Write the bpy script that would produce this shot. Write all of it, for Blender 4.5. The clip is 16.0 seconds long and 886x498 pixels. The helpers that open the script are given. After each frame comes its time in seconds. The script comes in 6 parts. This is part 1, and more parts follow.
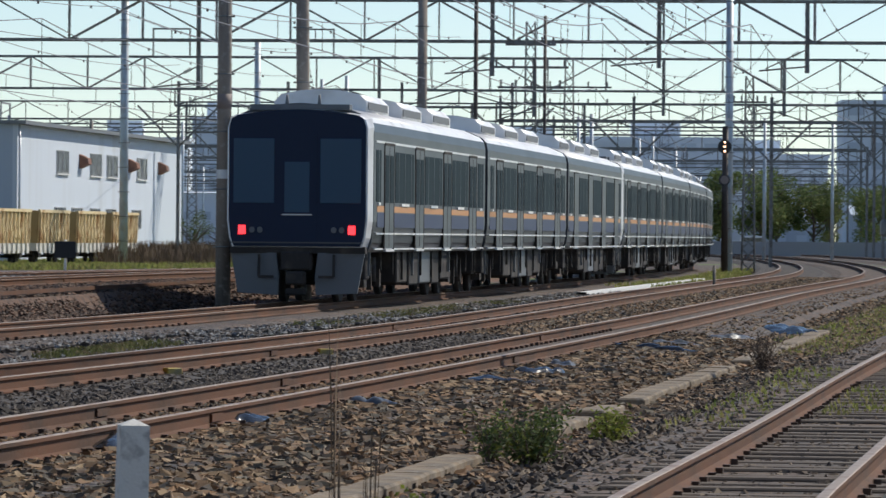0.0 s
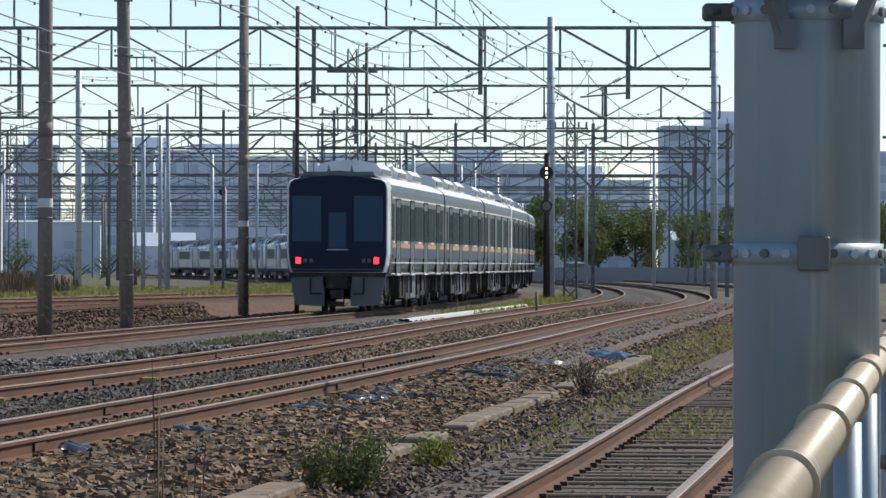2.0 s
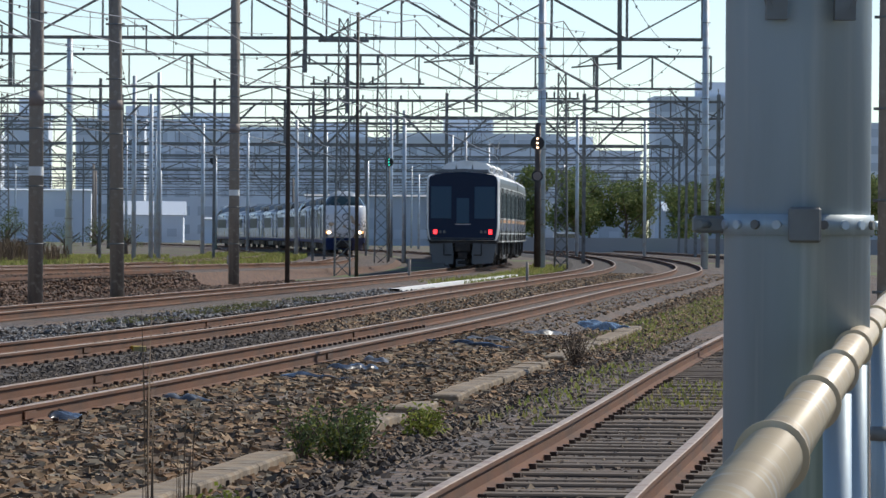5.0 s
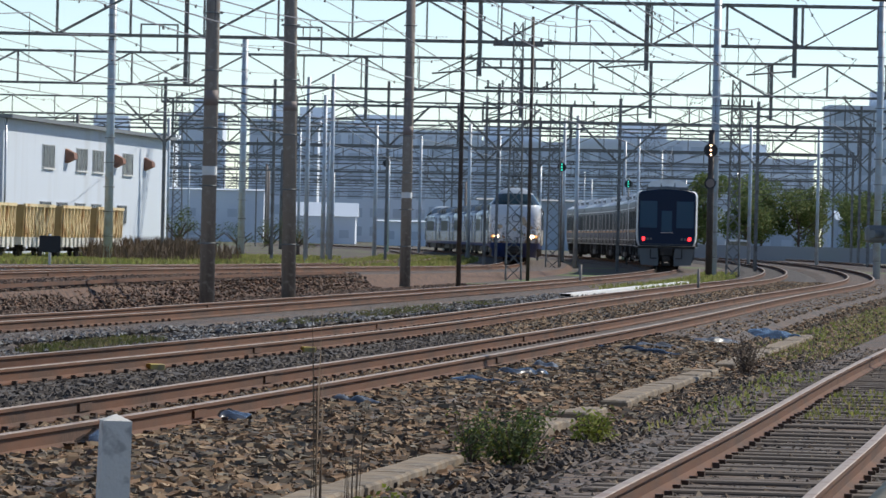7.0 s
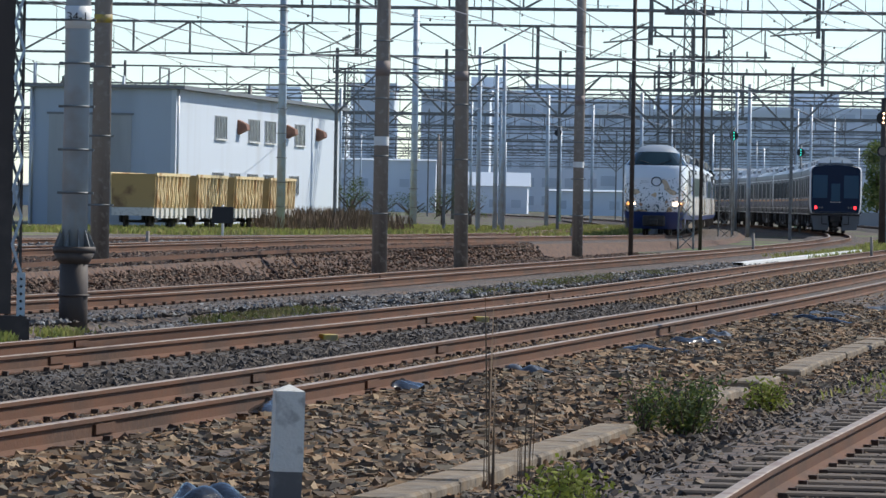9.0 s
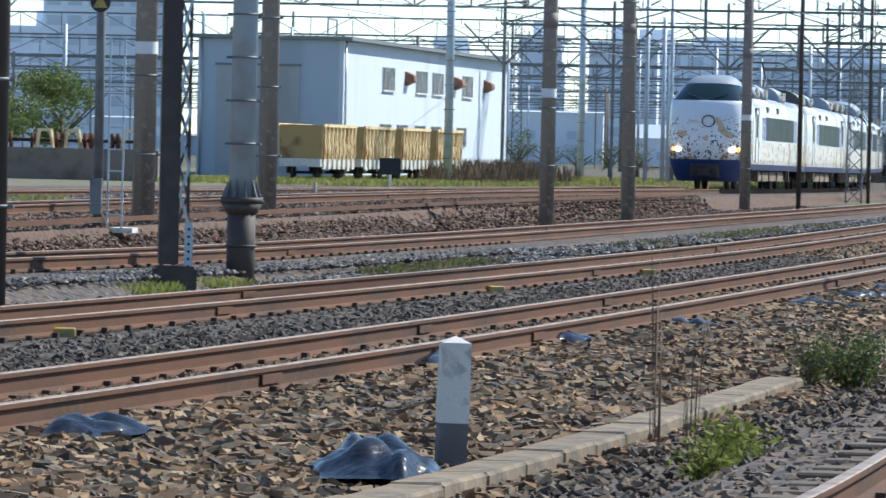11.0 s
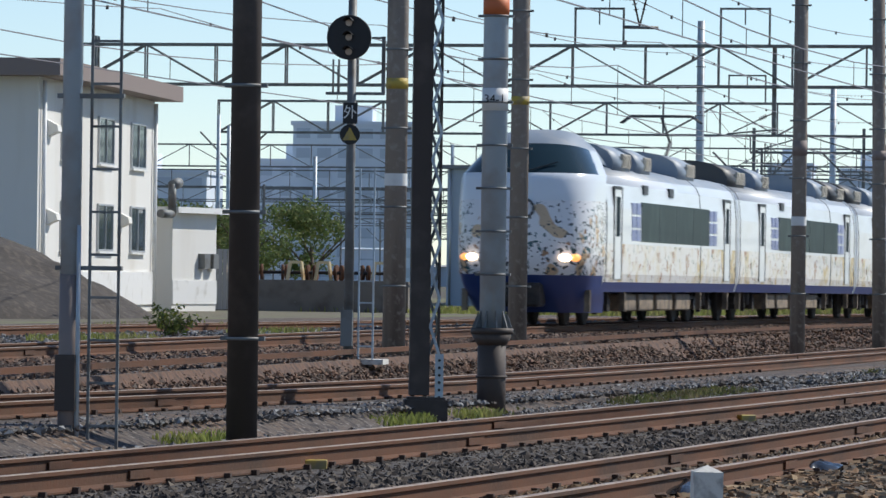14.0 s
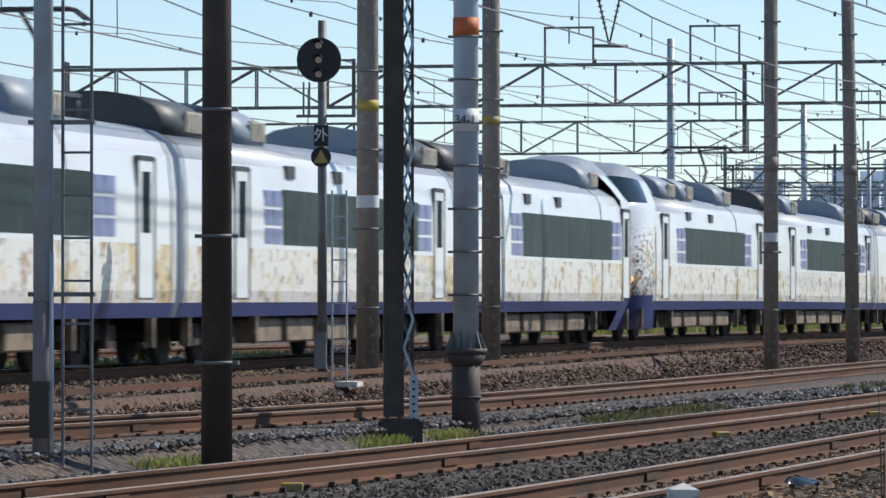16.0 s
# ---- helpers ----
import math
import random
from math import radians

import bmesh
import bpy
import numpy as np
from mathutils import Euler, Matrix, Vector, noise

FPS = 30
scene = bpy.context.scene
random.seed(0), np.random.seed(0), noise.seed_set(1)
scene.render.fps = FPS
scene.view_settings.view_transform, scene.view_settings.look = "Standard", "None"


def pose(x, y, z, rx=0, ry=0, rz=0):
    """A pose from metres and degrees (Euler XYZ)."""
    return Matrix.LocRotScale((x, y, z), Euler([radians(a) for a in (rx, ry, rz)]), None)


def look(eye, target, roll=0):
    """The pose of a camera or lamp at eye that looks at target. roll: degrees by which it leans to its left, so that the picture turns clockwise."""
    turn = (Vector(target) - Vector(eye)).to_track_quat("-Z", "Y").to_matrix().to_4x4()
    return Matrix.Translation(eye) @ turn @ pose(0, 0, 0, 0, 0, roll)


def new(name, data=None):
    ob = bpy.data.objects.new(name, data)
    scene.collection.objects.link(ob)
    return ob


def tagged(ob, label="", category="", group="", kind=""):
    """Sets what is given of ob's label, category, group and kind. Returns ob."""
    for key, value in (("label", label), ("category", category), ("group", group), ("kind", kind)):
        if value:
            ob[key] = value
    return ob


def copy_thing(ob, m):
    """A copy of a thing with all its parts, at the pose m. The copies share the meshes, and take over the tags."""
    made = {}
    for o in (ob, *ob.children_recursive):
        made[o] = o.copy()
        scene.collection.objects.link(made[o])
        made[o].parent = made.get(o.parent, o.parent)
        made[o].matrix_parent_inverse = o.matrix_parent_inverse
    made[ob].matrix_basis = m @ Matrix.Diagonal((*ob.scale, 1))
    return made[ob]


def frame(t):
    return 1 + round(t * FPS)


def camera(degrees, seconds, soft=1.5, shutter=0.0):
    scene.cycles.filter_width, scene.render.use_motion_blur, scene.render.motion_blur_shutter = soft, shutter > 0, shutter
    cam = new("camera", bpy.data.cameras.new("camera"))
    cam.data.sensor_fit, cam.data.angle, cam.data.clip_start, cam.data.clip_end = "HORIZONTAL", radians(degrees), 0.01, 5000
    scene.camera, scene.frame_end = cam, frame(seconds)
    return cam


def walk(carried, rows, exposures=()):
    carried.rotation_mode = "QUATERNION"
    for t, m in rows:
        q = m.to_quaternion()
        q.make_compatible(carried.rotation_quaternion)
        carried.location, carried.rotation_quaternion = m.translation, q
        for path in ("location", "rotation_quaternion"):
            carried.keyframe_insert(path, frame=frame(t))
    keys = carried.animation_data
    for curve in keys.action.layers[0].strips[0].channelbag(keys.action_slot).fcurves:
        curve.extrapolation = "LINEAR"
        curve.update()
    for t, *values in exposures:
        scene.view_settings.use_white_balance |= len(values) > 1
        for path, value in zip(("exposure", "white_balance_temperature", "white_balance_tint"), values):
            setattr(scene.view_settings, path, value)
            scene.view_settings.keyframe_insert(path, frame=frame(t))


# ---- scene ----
cam = camera(10.54, 16.0, 1.5, 0.3)
EYE = (0.0, 0.0, 1.35)
# seconds, yaw, pitch, roll of a hand-held pan from one spot
ROWS = [
    (0.0, 0.182, -0.153, 0.490),
    (0.5, -0.695, -0.108, 0.779),
    (1.0, -1.634, 0.345, 0.933),
    (1.5, -1.853, 0.336, 0.591),
    (2.0, -1.933, 0.183, 0.167),
    (2.5, -2.083, 0.059, 0.370),
    (3.0, -2.315, -0.028, 0.214),
    (3.2, -2.452, -0.076, 0.198),
    (5.3, -1.808, -0.176, 0.512),
    (5.5, -1.410, -0.056, 0.487),
    (6.0, -0.943, 0.105, 0.830),
    (6.5, -0.473, 0.014, 1.209),
    (7.0, -0.000, -0.154, 1.291),
    (7.5, 0.496, -0.318, 1.515),
    (8.0, 1.021, -0.451, 1.536),
    (8.5, 1.829, -0.542, 1.214),
    (8.7, 1.923, -0.533, 1.099),
    (10.8, 3.697, -1.141, 1.380),
    (11.0, 4.025, -1.170, 1.299),
    (11.5, 4.932, -1.146, 1.035),
    (12.0, 5.554, -0.657, 0.842),
    (12.5, 6.065, -0.610, 1.035),
    (13.0, 6.486, -0.536, 1.117),
    (13.5, 6.964, 0.137, 0.814),
    (14.0, 7.035, 0.327, 0.799),
    (14.5, 7.005, 0.297, 0.756),
    (15.0, 6.916, 0.485, 0.220),
    (15.5, 6.722, 0.521, -0.113),
    (16.0, 6.710, 0.580, -0.016)
]
walk(cam, [(t, pose(*EYE, 90 + pitch, 0, yaw) @ pose(0, 0, 0, 0, 0, roll)) for t, yaw, pitch, roll in ROWS], [(0.0, -0.08, 6700, 10), (1.0, 0.05, 6700, 10), (8.5, 0.1, 6500, 10), (11.0, 0.6, 6150, 6), (12.5, 0.38, 6000, 8), (13.5, 0.3, 6100, 8), (14.0, 0.0, 6400, 10), (16.0, 0.0, 6450, 10)])

# ---- light ----
SUN_AZ, SUN_EL = 54.0, 44.0      # degrees: clockwise from +y, height
world = bpy.data.worlds.new("sky")
world.use_nodes = True
scene.world = world
wn = world.node_tree.nodes
sky = wn.new("ShaderNodeTexSky")
sky.sky_type = "NISHITA"
sky.sun_disc = False
sky.sun_elevation, sky.sun_rotation = radians(SUN_EL), radians(SUN_AZ)
sky.air_density, sky.dust_density, sky.ozone_density = 0.75, 0.05, 2.6
wn["Background"].inputs["Strength"].default_value = 0.13
world.node_tree.links.new(sky.outputs[0], wn["Background"].inputs["Color"])
sun = new("sun", bpy.data.lights.new("sun", "SUN"))
sun.data.energy, sun.data.angle, sun.data.color = 4.4, radians(0.6), (1.0, 0.95, 0.86)
az, el = radians(SUN_AZ), radians(SUN_EL)
sun.matrix_world = look((math.sin(az) * math.cos(el) * 50, math.cos(az) * math.cos(el) * 50, math.sin(el) * 50), (0, 0, 0))

# ---- materials ----
def material(name, colour, rough=0.7, metal=0.0, spots=(), bump=0.0, bump_scale=40.0, emit=0.0, spec=0.5, vary=0.0, coord="Object"):
    """A procedural surface. spots: rows of (colour, scale, low, high, detail) that noise lays over the base colour."""
    m = bpy.data.materials.new(name)
    m.use_nodes = True
    t, n = m.node_tree, m.node_tree.nodes
    b = n["Principled BSDF"]
    b.inputs["Roughness"].default_value, b.inputs["Metallic"].default_value = rough, metal
    b.inputs["Specular IOR Level"].default_value = spec
    tex = n.new("ShaderNodeTexCoord")
    rgb = n.new("ShaderNodeRGB")
    rgb.outputs[0].default_value = (*colour, 1)
    out = rgb.outputs[0]
    for c, scale, low, high, detail in spots:
        nz = n.new("ShaderNodeTexNoise")
        if isinstance(scale, tuple):
            mp = n.new("ShaderNodeMapping")
            mp.inputs["Scale"].default_value = scale
            t.links.new(tex.outputs[coord], mp.inputs[0])
            t.links.new(mp.outputs[0], nz.inputs["Vector"])
            nz.inputs["Scale"].default_value = 1.0
        else:
            t.links.new(tex.outputs[coord], nz.inputs["Vector"])
            nz.inputs["Scale"].default_value = scale
        nz.inputs["Detail"].default_value = detail
        ramp = n.new("ShaderNodeMapRange")
        ramp.inputs["From Min"].default_value, ramp.inputs["From Max"].default_value = low, high
        t.links.new(nz.outputs["Fac"], ramp.inputs["Value"])
        mix = n.new("ShaderNodeMix")
        mix.data_type = "RGBA"
        t.links.new(ramp.outputs[0], mix.inputs[0])
        t.links.new(out, mix.inputs[6])
        mix.inputs[7].default_value = (*c, 1)
        out = mix.outputs[2]
    if vary:
        info = n.new("ShaderNodeNewGeometry" if vary < 0 else "ShaderNodeObjectInfo")
        r = n.new("ShaderNodeMapRange")
        r.inputs["To Min"].default_value, r.inputs["To Max"].default_value = 1 - abs(vary), 1 + abs(vary)
        t.links.new(info.outputs["Random Per Island" if vary < 0 else "Random"], r.inputs["Value"])
        hs = n.new("ShaderNodeHueSaturation")
        t.links.new(r.outputs[0], hs.inputs["Value"])
        t.links.new(out, hs.inputs["Color"])
        out = hs.outputs[0]
    t.links.new(out, b.inputs["Base Color"])
    if bump:
        nz = n.new("ShaderNodeTexNoise")
        nz.inputs["Scale"].default_value, nz.inputs["Detail"].default_value = bump_scale, 4
        t.links.new(tex.outputs[coord], nz.inputs["Vector"])
        bp = n.new("ShaderNodeBump")
        bp.inputs["Strength"].default_value, bp.inputs["Distance"].default_value = bump, 0.02
        t.links.new(nz.outputs["Fac"], bp.inputs["Height"])
        t.links.new(bp.outputs[0], b.inputs["Normal"])
    if emit:
        b.inputs["Emission Color"].default_value, b.inputs["Emission Strength"].default_value = (*colour, 1), emit
    return m


M = {}
M["ground"] = material("trackside_soil", (0.085, 0.07, 0.058), 0.95, spots=[((0.12, 0.09, 0.065), 0.6, 0.4, 0.65, 6), ((0.045, 0.04, 0.035), 3.0, 0.5, 0.7, 5), ((0.10, 0.15, 0.04), 0.09, 0.54, 0.62, 6)], bump=0.6, bump_scale=9)
M["ballast"] = material("grey_brown_ballast", (0.095, 0.078, 0.068), 0.95, spots=[((0.14, 0.09, 0.06), 0.5, 0.42, 0.62, 4), ((0.035, 0.03, 0.03), 9.0, 0.48, 0.6, 3), ((0.22, 0.2, 0.18), 14.0, 0.6, 0.68, 2)], bump=1.0, bump_scale=14)
M["dark_ballast"] = material("dark_grey_ballast", (0.055, 0.047, 0.042), 0.95, spots=[((0.1, 0.088, 0.078), 10.0, 0.5, 0.62, 3), ((0.035, 0.03, 0.03), 6.0, 0.5, 0.65, 3)], bump=1.0, bump_scale=14)
M["bank"] = material("rusty_stone_bank", (0.13, 0.075, 0.05), 0.95, spots=[((0.07, 0.045, 0.035), 7.0, 0.45, 0.6, 4)], bump=1.0, bump_scale=12)
M["grassland"] = material("weedy_yard_soil", (0.15, 0.14, 0.085), 0.95, spots=[((0.13, 0.11, 0.09), 0.5, 0.48, 0.62, 6), ((0.17, 0.2, 0.055), 0.09, 0.5, 0.6, 6), ((0.08, 0.065, 0.05), 1.5, 0.52, 0.7, 5)], bump=0.6, bump_scale=8)


def stone_material(name, colours):
    """Stones that differ one by one."""
    m = bpy.data.materials.new(name)
    m.use_nodes = True
    t, n = m.node_tree, m.node_tree.nodes
    b = n["Principled BSDF"]
    b.inputs["Roughness"].default_value = 0.85
    g = n.new("ShaderNodeNewGeometry")
    r = n.new("ShaderNodeValToRGB")
    r.color_ramp.interpolation = "CONSTANT"
    while len(r.color_ramp.elements) < len(colours):
        r.color_ramp.elements.new(0.5)
    for i, c in enumerate(colours):
        r.color_ramp.elements[i].position = i / len(colours)
        r.color_ramp.elements[i].color = (*c, 1)
    t.links.new(g.outputs["Random Per Island"], r.inputs[0])
    nz = n.new("ShaderNodeTexNoise")
    tc = n.new("ShaderNodeTexCoord")
    t.links.new(tc.outputs["Object"], nz.inputs["Vector"])
    nz.inputs["Scale"].default_value, nz.inputs["Detail"].default_value = 30, 4
    mp = n.new("ShaderNodeMapRange")
    mp.inputs["To Min"].default_value, mp.inputs["To Max"].default_value = 0.6, 1.35
    t.links.new(nz.outputs["Fac"], mp.inputs["Value"])
    nb = n.new("ShaderNodeTexNoise")
    t.links.new(tc.outputs["Object"], nb.inputs["Vector"])
    nb.inputs["Scale"].default_value, nb.inputs["Detail"].default_value = 0.45, 3
    mb = n.new("ShaderNodeMapRange")
    mb.inputs["To Min"].default_value, mb.inputs["To Max"].default_value = 0.55, 1.4
    t.links.new(nb.outputs["Fac"], mb.inputs["Value"])
    mul = n.new("ShaderNodeMath")
    mul.operation = "MULTIPLY"
    t.links.new(mp.outputs[0], mul.inputs[0])
    t.links.new(mb.outputs[0], mul.inputs[1])
    hs = n.new("ShaderNodeHueSaturation")
    t.links.new(mul.outputs[0], hs.inputs["Value"])
    t.links.new(r.outputs[0], hs.inputs["Color"])
    t.links.new(hs.outputs[0], b.inputs["Base Color"])
    return m


M["stone_tan"] = stone_material("tan_ballast_stone", [(0.194, 0.114, 0.058), (0.242, 0.153, 0.080), (0.097, 0.066, 0.041), (0.306, 0.214, 0.122), (0.153, 0.126, 0.089), (0.209, 0.114, 0.051), (0.060, 0.046, 0.033), (0.129, 0.084, 0.051)])
M["stone_dark"] = stone_material("dark_ballast_stone", [(0.045, 0.036, 0.03), (0.075, 0.056, 0.042), (0.03, 0.024, 0.021), (0.135, 0.108, 0.082), (0.056, 0.041, 0.03), (0.036, 0.026, 0.02)])
M["stone_pale"] = stone_material("pale_ballast_stone", [(0.13, 0.13, 0.132), (0.2, 0.198, 0.195), (0.07, 0.068, 0.066), (0.11, 0.09, 0.075), (0.30, 0.30, 0.29), (0.06, 0.052, 0.048), (0.09, 0.07, 0.055)])
M["stone_rust"] = stone_material("rusty_ballast_stone", [(0.1, 0.056, 0.035), (0.15, 0.08, 0.048), (0.056, 0.036, 0.027), (0.085, 0.06, 0.045), (0.2, 0.13, 0.09)])
M["stone_brown"] = stone_material("brown_siding_stone", [(0.11, 0.075, 0.05), (0.16, 0.11, 0.07), (0.06, 0.045, 0.036), (0.21, 0.16, 0.11), (0.085, 0.065, 0.05), (0.045, 0.038, 0.034)])
M["rail"] = material("rusty_rail", (0.115, 0.043, 0.016), 0.85, spots=[((0.06, 0.028, 0.014), 0.8, 0.42, 0.68, 5), ((0.1, 0.047, 0.021), 18.0, 0.5, 0.7, 3)], bump=0.2)
M["rail_top"] = material("worn_rail_head", (0.36, 0.28, 0.21), 0.5, 0.25, spots=[((0.24, 0.15, 0.1), 5.0, 0.5, 0.65, 4)])
M["sleeper"] = material("weathered_sleeper", (0.12, 0.094, 0.072), 0.9, spots=[((0.075, 0.058, 0.045), (2.0, 14.0, 6.0), 0.45, 0.65, 4)], vary=0.12)
M["clip"] = material("dark_rail_clip", (0.06, 0.036, 0.024), 0.7)
M["concrete"] = material("weathered_concrete_pole", (0.29, 0.25, 0.215), 0.85, spots=[((0.17, 0.14, 0.12), (3.0, 3.0, 0.35), 0.45, 0.65, 5), ((0.36, 0.33, 0.29), 9.0, 0.55, 0.7, 3)], bump=0.15)
M["galv"] = material("galvanised_steel", (0.45, 0.54, 0.61), 0.45, 0.12, spots=[((0.4, 0.43, 0.46), 2.2, 0.45, 0.6, 5), ((0.5, 0.5, 0.48), (6.0, 6.0, 0.6), 0.55, 0.75, 3)], bump=0.04)
M["galv_near"] = material("streaked_galvanised_tube", (0.36, 0.45, 0.52), 0.5, 0.2, spots=[((0.27, 0.34, 0.38), (2.5, 2.5, 0.25), 0.42, 0.66, 6), ((0.47, 0.54, 0.58), (14.0, 14.0, 0.5), 0.52, 0.72, 5), ((0.33, 0.33, 0.29), (3.0, 3.0, 0.12), 0.55, 0.8, 4)], bump=0.03)
M["steel"] = material("grey_painted_steel", (0.20, 0.21, 0.21), 0.6, 0.3, spots=[((0.13, 0.12, 0.11), 3.0, 0.45, 0.65, 4)])
M["dark_steel"] = material("dark_tarred_steel", (0.062, 0.047, 0.04), 0.65, 0.1, spots=[((0.09, 0.07, 0.06), 4.0, 0.5, 0.7, 4)])
M["black"] = material("matt_black_paint", (0.02, 0.02, 0.022), 0.6)
M["white_paint"] = material("white_paint", (0.78, 0.78, 0.76), 0.55, spots=[((0.6, 0.59, 0.55), 2.0, 0.55, 0.75, 5)])
M["wire"] = material("copper_wire", (0.11, 0.10, 0.10), 0.5, 0.5)
M["insulator"] = material("brown_glazed_insulator", (0.10, 0.07, 0.06), 0.3)
M["ivory_wall"] = material("ivory_rendered_wall", (0.74, 0.73, 0.69), 0.8, spots=[((0.62, 0.59, 0.53), (0.5, 0.5, 0.08), 0.5, 0.75, 5)])
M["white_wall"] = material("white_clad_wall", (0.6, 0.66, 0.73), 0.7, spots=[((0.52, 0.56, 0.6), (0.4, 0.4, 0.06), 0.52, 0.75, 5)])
# Blue-grey stands for the shade on the workshop's gable end.
M["grey_wall"] = material("shade_blue_grey_cladding", (0.43, 0.5, 0.58), 0.7, spots=[((0.36, 0.41, 0.47), (0.5, 0.5, 0.07), 0.45, 0.7, 5)])
M["door_panel"] = material("pale_grey_door_panel", (0.42, 0.44, 0.45), 0.7, spots=[((0.34, 0.35, 0.35), (0.6, 0.6, 0.1), 0.5, 0.7, 4)])
M["rust_hood"] = material("rust_brown_vent_hood", (0.26, 0.13, 0.09), 0.8, spots=[((0.16, 0.09, 0.07), 2.0, 0.5, 0.7, 3)])
M["roof"] = material("dark_grey_metal_roof", (0.2, 0.21, 0.22), 0.5, 0.3)
M["roof_brown"] = material("brown_grey_roof_edge", (0.25, 0.20, 0.18), 0.7)
M["glass"] = material("dark_window_glass", (0.03, 0.045, 0.05), 0.06, spec=0.8)
M["frame"] = material("aluminium_window_frame", (0.5, 0.51, 0.52), 0.4, 0.6)
M["grass"] = material("spring_grass", (0.25, 0.28, 0.075), 0.9, spots=[((0.32, 0.27, 0.12), 0.7, 0.45, 0.65, 5), ((0.16, 0.2, 0.045), 3.0, 0.5, 0.7, 4)], vary=-0.35)
M["grass_dull"] = material("dull_olive_grass", (0.115, 0.125, 0.045), 0.9, spots=[((0.16, 0.13, 0.07), 0.8, 0.45, 0.62, 5), ((0.08, 0.1, 0.03), 3.0, 0.5, 0.7, 4)], vary=-0.35)
M["leaf"] = material("dull_green_leaf", (0.075, 0.11, 0.03), 0.8, vary=-0.5)
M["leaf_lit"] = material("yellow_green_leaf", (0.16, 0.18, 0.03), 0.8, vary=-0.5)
# Far trees: haze is painted in as a paler leaf colour.
M["leaf_far"] = material("haze_paled_leaf", (0.13, 0.185, 0.055), 0.8, vary=-0.4)
M["leaf_far_lit"] = material("haze_paled_yellow_leaf", (0.21, 0.235, 0.07), 0.8, vary=-0.4)
M["bark"] = material("grey_brown_bark", (0.12, 0.09, 0.07), 0.9)
M["rib_tan"] = material("bleached_yellow_ribs", (0.72, 0.58, 0.33), 0.7, spots=[((0.45, 0.27, 0.12), 1.6, 0.5, 0.64, 4)])
M["yellow"] = material("faded_yellow_paint", (0.42, 0.28, 0.11), 0.7, spots=[((0.2, 0.11, 0.05), 1.2, 0.5, 0.66, 5)])
# Distance haze is put into these pale blue base colours.
M["far_building"] = material("haze_tinted_distant_wall", (0.72, 0.79, 0.86), 0.9, spots=[((0.62, 0.68, 0.77), 0.1, 0.4, 0.7, 4)])
M["far_window"] = material("haze_tinted_window_tone", (0.5, 0.57, 0.65), 0.5)

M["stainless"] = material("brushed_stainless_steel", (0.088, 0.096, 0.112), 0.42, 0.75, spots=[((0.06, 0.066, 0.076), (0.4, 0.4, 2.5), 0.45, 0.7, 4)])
M["roof_light"] = material("pale_train_roof", (0.72, 0.73, 0.74), 0.4, 0.15, spots=[((0.52, 0.51, 0.5), 1.0, 0.5, 0.7, 4)])
M["train_glass"] = material("tinted_train_window", (0.012, 0.026, 0.034), 0.55, spec=0.05)
M["cab_glass"] = material("dark_blue_cab_glass", (0.010, 0.022, 0.055), 0.25, spec=0.12)
M["side_glass"] = material("grey_green_train_window", (0.022, 0.04, 0.04), 0.4, spec=0.1, spots=[((0.045, 0.075, 0.072), (0.3, 1.4, 0.6), 0.5, 0.7, 3)])
M["express_glass"] = material("dark_express_windscreen", (0.016, 0.034, 0.044), 0.15, spec=0.3)
M["cab_window"] = material("dim_blue_cab_window", (0.022, 0.07, 0.13), 0.2, spec=0.2)
M["orange"] = material("faded_orange_stripe", (0.55, 0.26, 0.10), 0.5)
M["navy"] = material("dark_navy_stripe", (0.018, 0.03, 0.085), 0.5)
M["under"] = material("grimy_underframe", (0.03, 0.026, 0.024), 0.85, spots=[((0.07, 0.055, 0.045), 3.0, 0.5, 0.7, 4)])
M["tan_box"] = material("dusty_beige_equipment_box", (0.26, 0.2, 0.14), 0.8, spots=[((0.1, 0.08, 0.06), 2.5, 0.45, 0.65, 5)])
M["skirt"] = material("grey_cab_skirt", (0.13, 0.14, 0.15), 0.6)
M["red_lamp"] = material("red_tail_lamp", (1.0, 0.03, 0.04), 0.3, emit=3.0)
M["head_lamp"] = material("warm_head_lamp", (1.0, 0.74, 0.5), 0.3, emit=6.0)
M["amber_lamp"] = material("amber_lamp_rim", (1.0, 0.42, 0.12), 0.3, emit=1.2)
M["signal_white"] = material("lit_signal_lens", (1.0, 0.6, 0.38), 0.3, emit=5.0)
M["signal_green"] = material("lit_green_lens", (0.05, 1.0, 0.75), 0.3, emit=1.4)
M["pale_lens"] = material("dull_signal_lens", (0.55, 0.42, 0.32), 0.3)
M["express_white"] = material("glossy_white_train_paint", (0.78, 0.82, 0.86), 0.22, spots=[((0.7, 0.73, 0.75), (0.3, 0.3, 1.2), 0.5, 0.75, 4)])
M["floral"] = material("white_paint_with_floral_print", (0.8, 0.79, 0.77), 0.25, spots=[((0.66, 0.52, 0.3), 0.9, 0.55, 0.63, 2), ((0.74, 0.68, 0.56), 3.0, 0.52, 0.62, 3), ((0.42, 0.25, 0.16), 2.6, 0.63, 0.67, 3), ((0.30, 0.17, 0.12), 4.2, 0.64, 0.67, 4), ((0.12, 0.2, 0.2), 6.0, 0.65, 0.67, 3)])


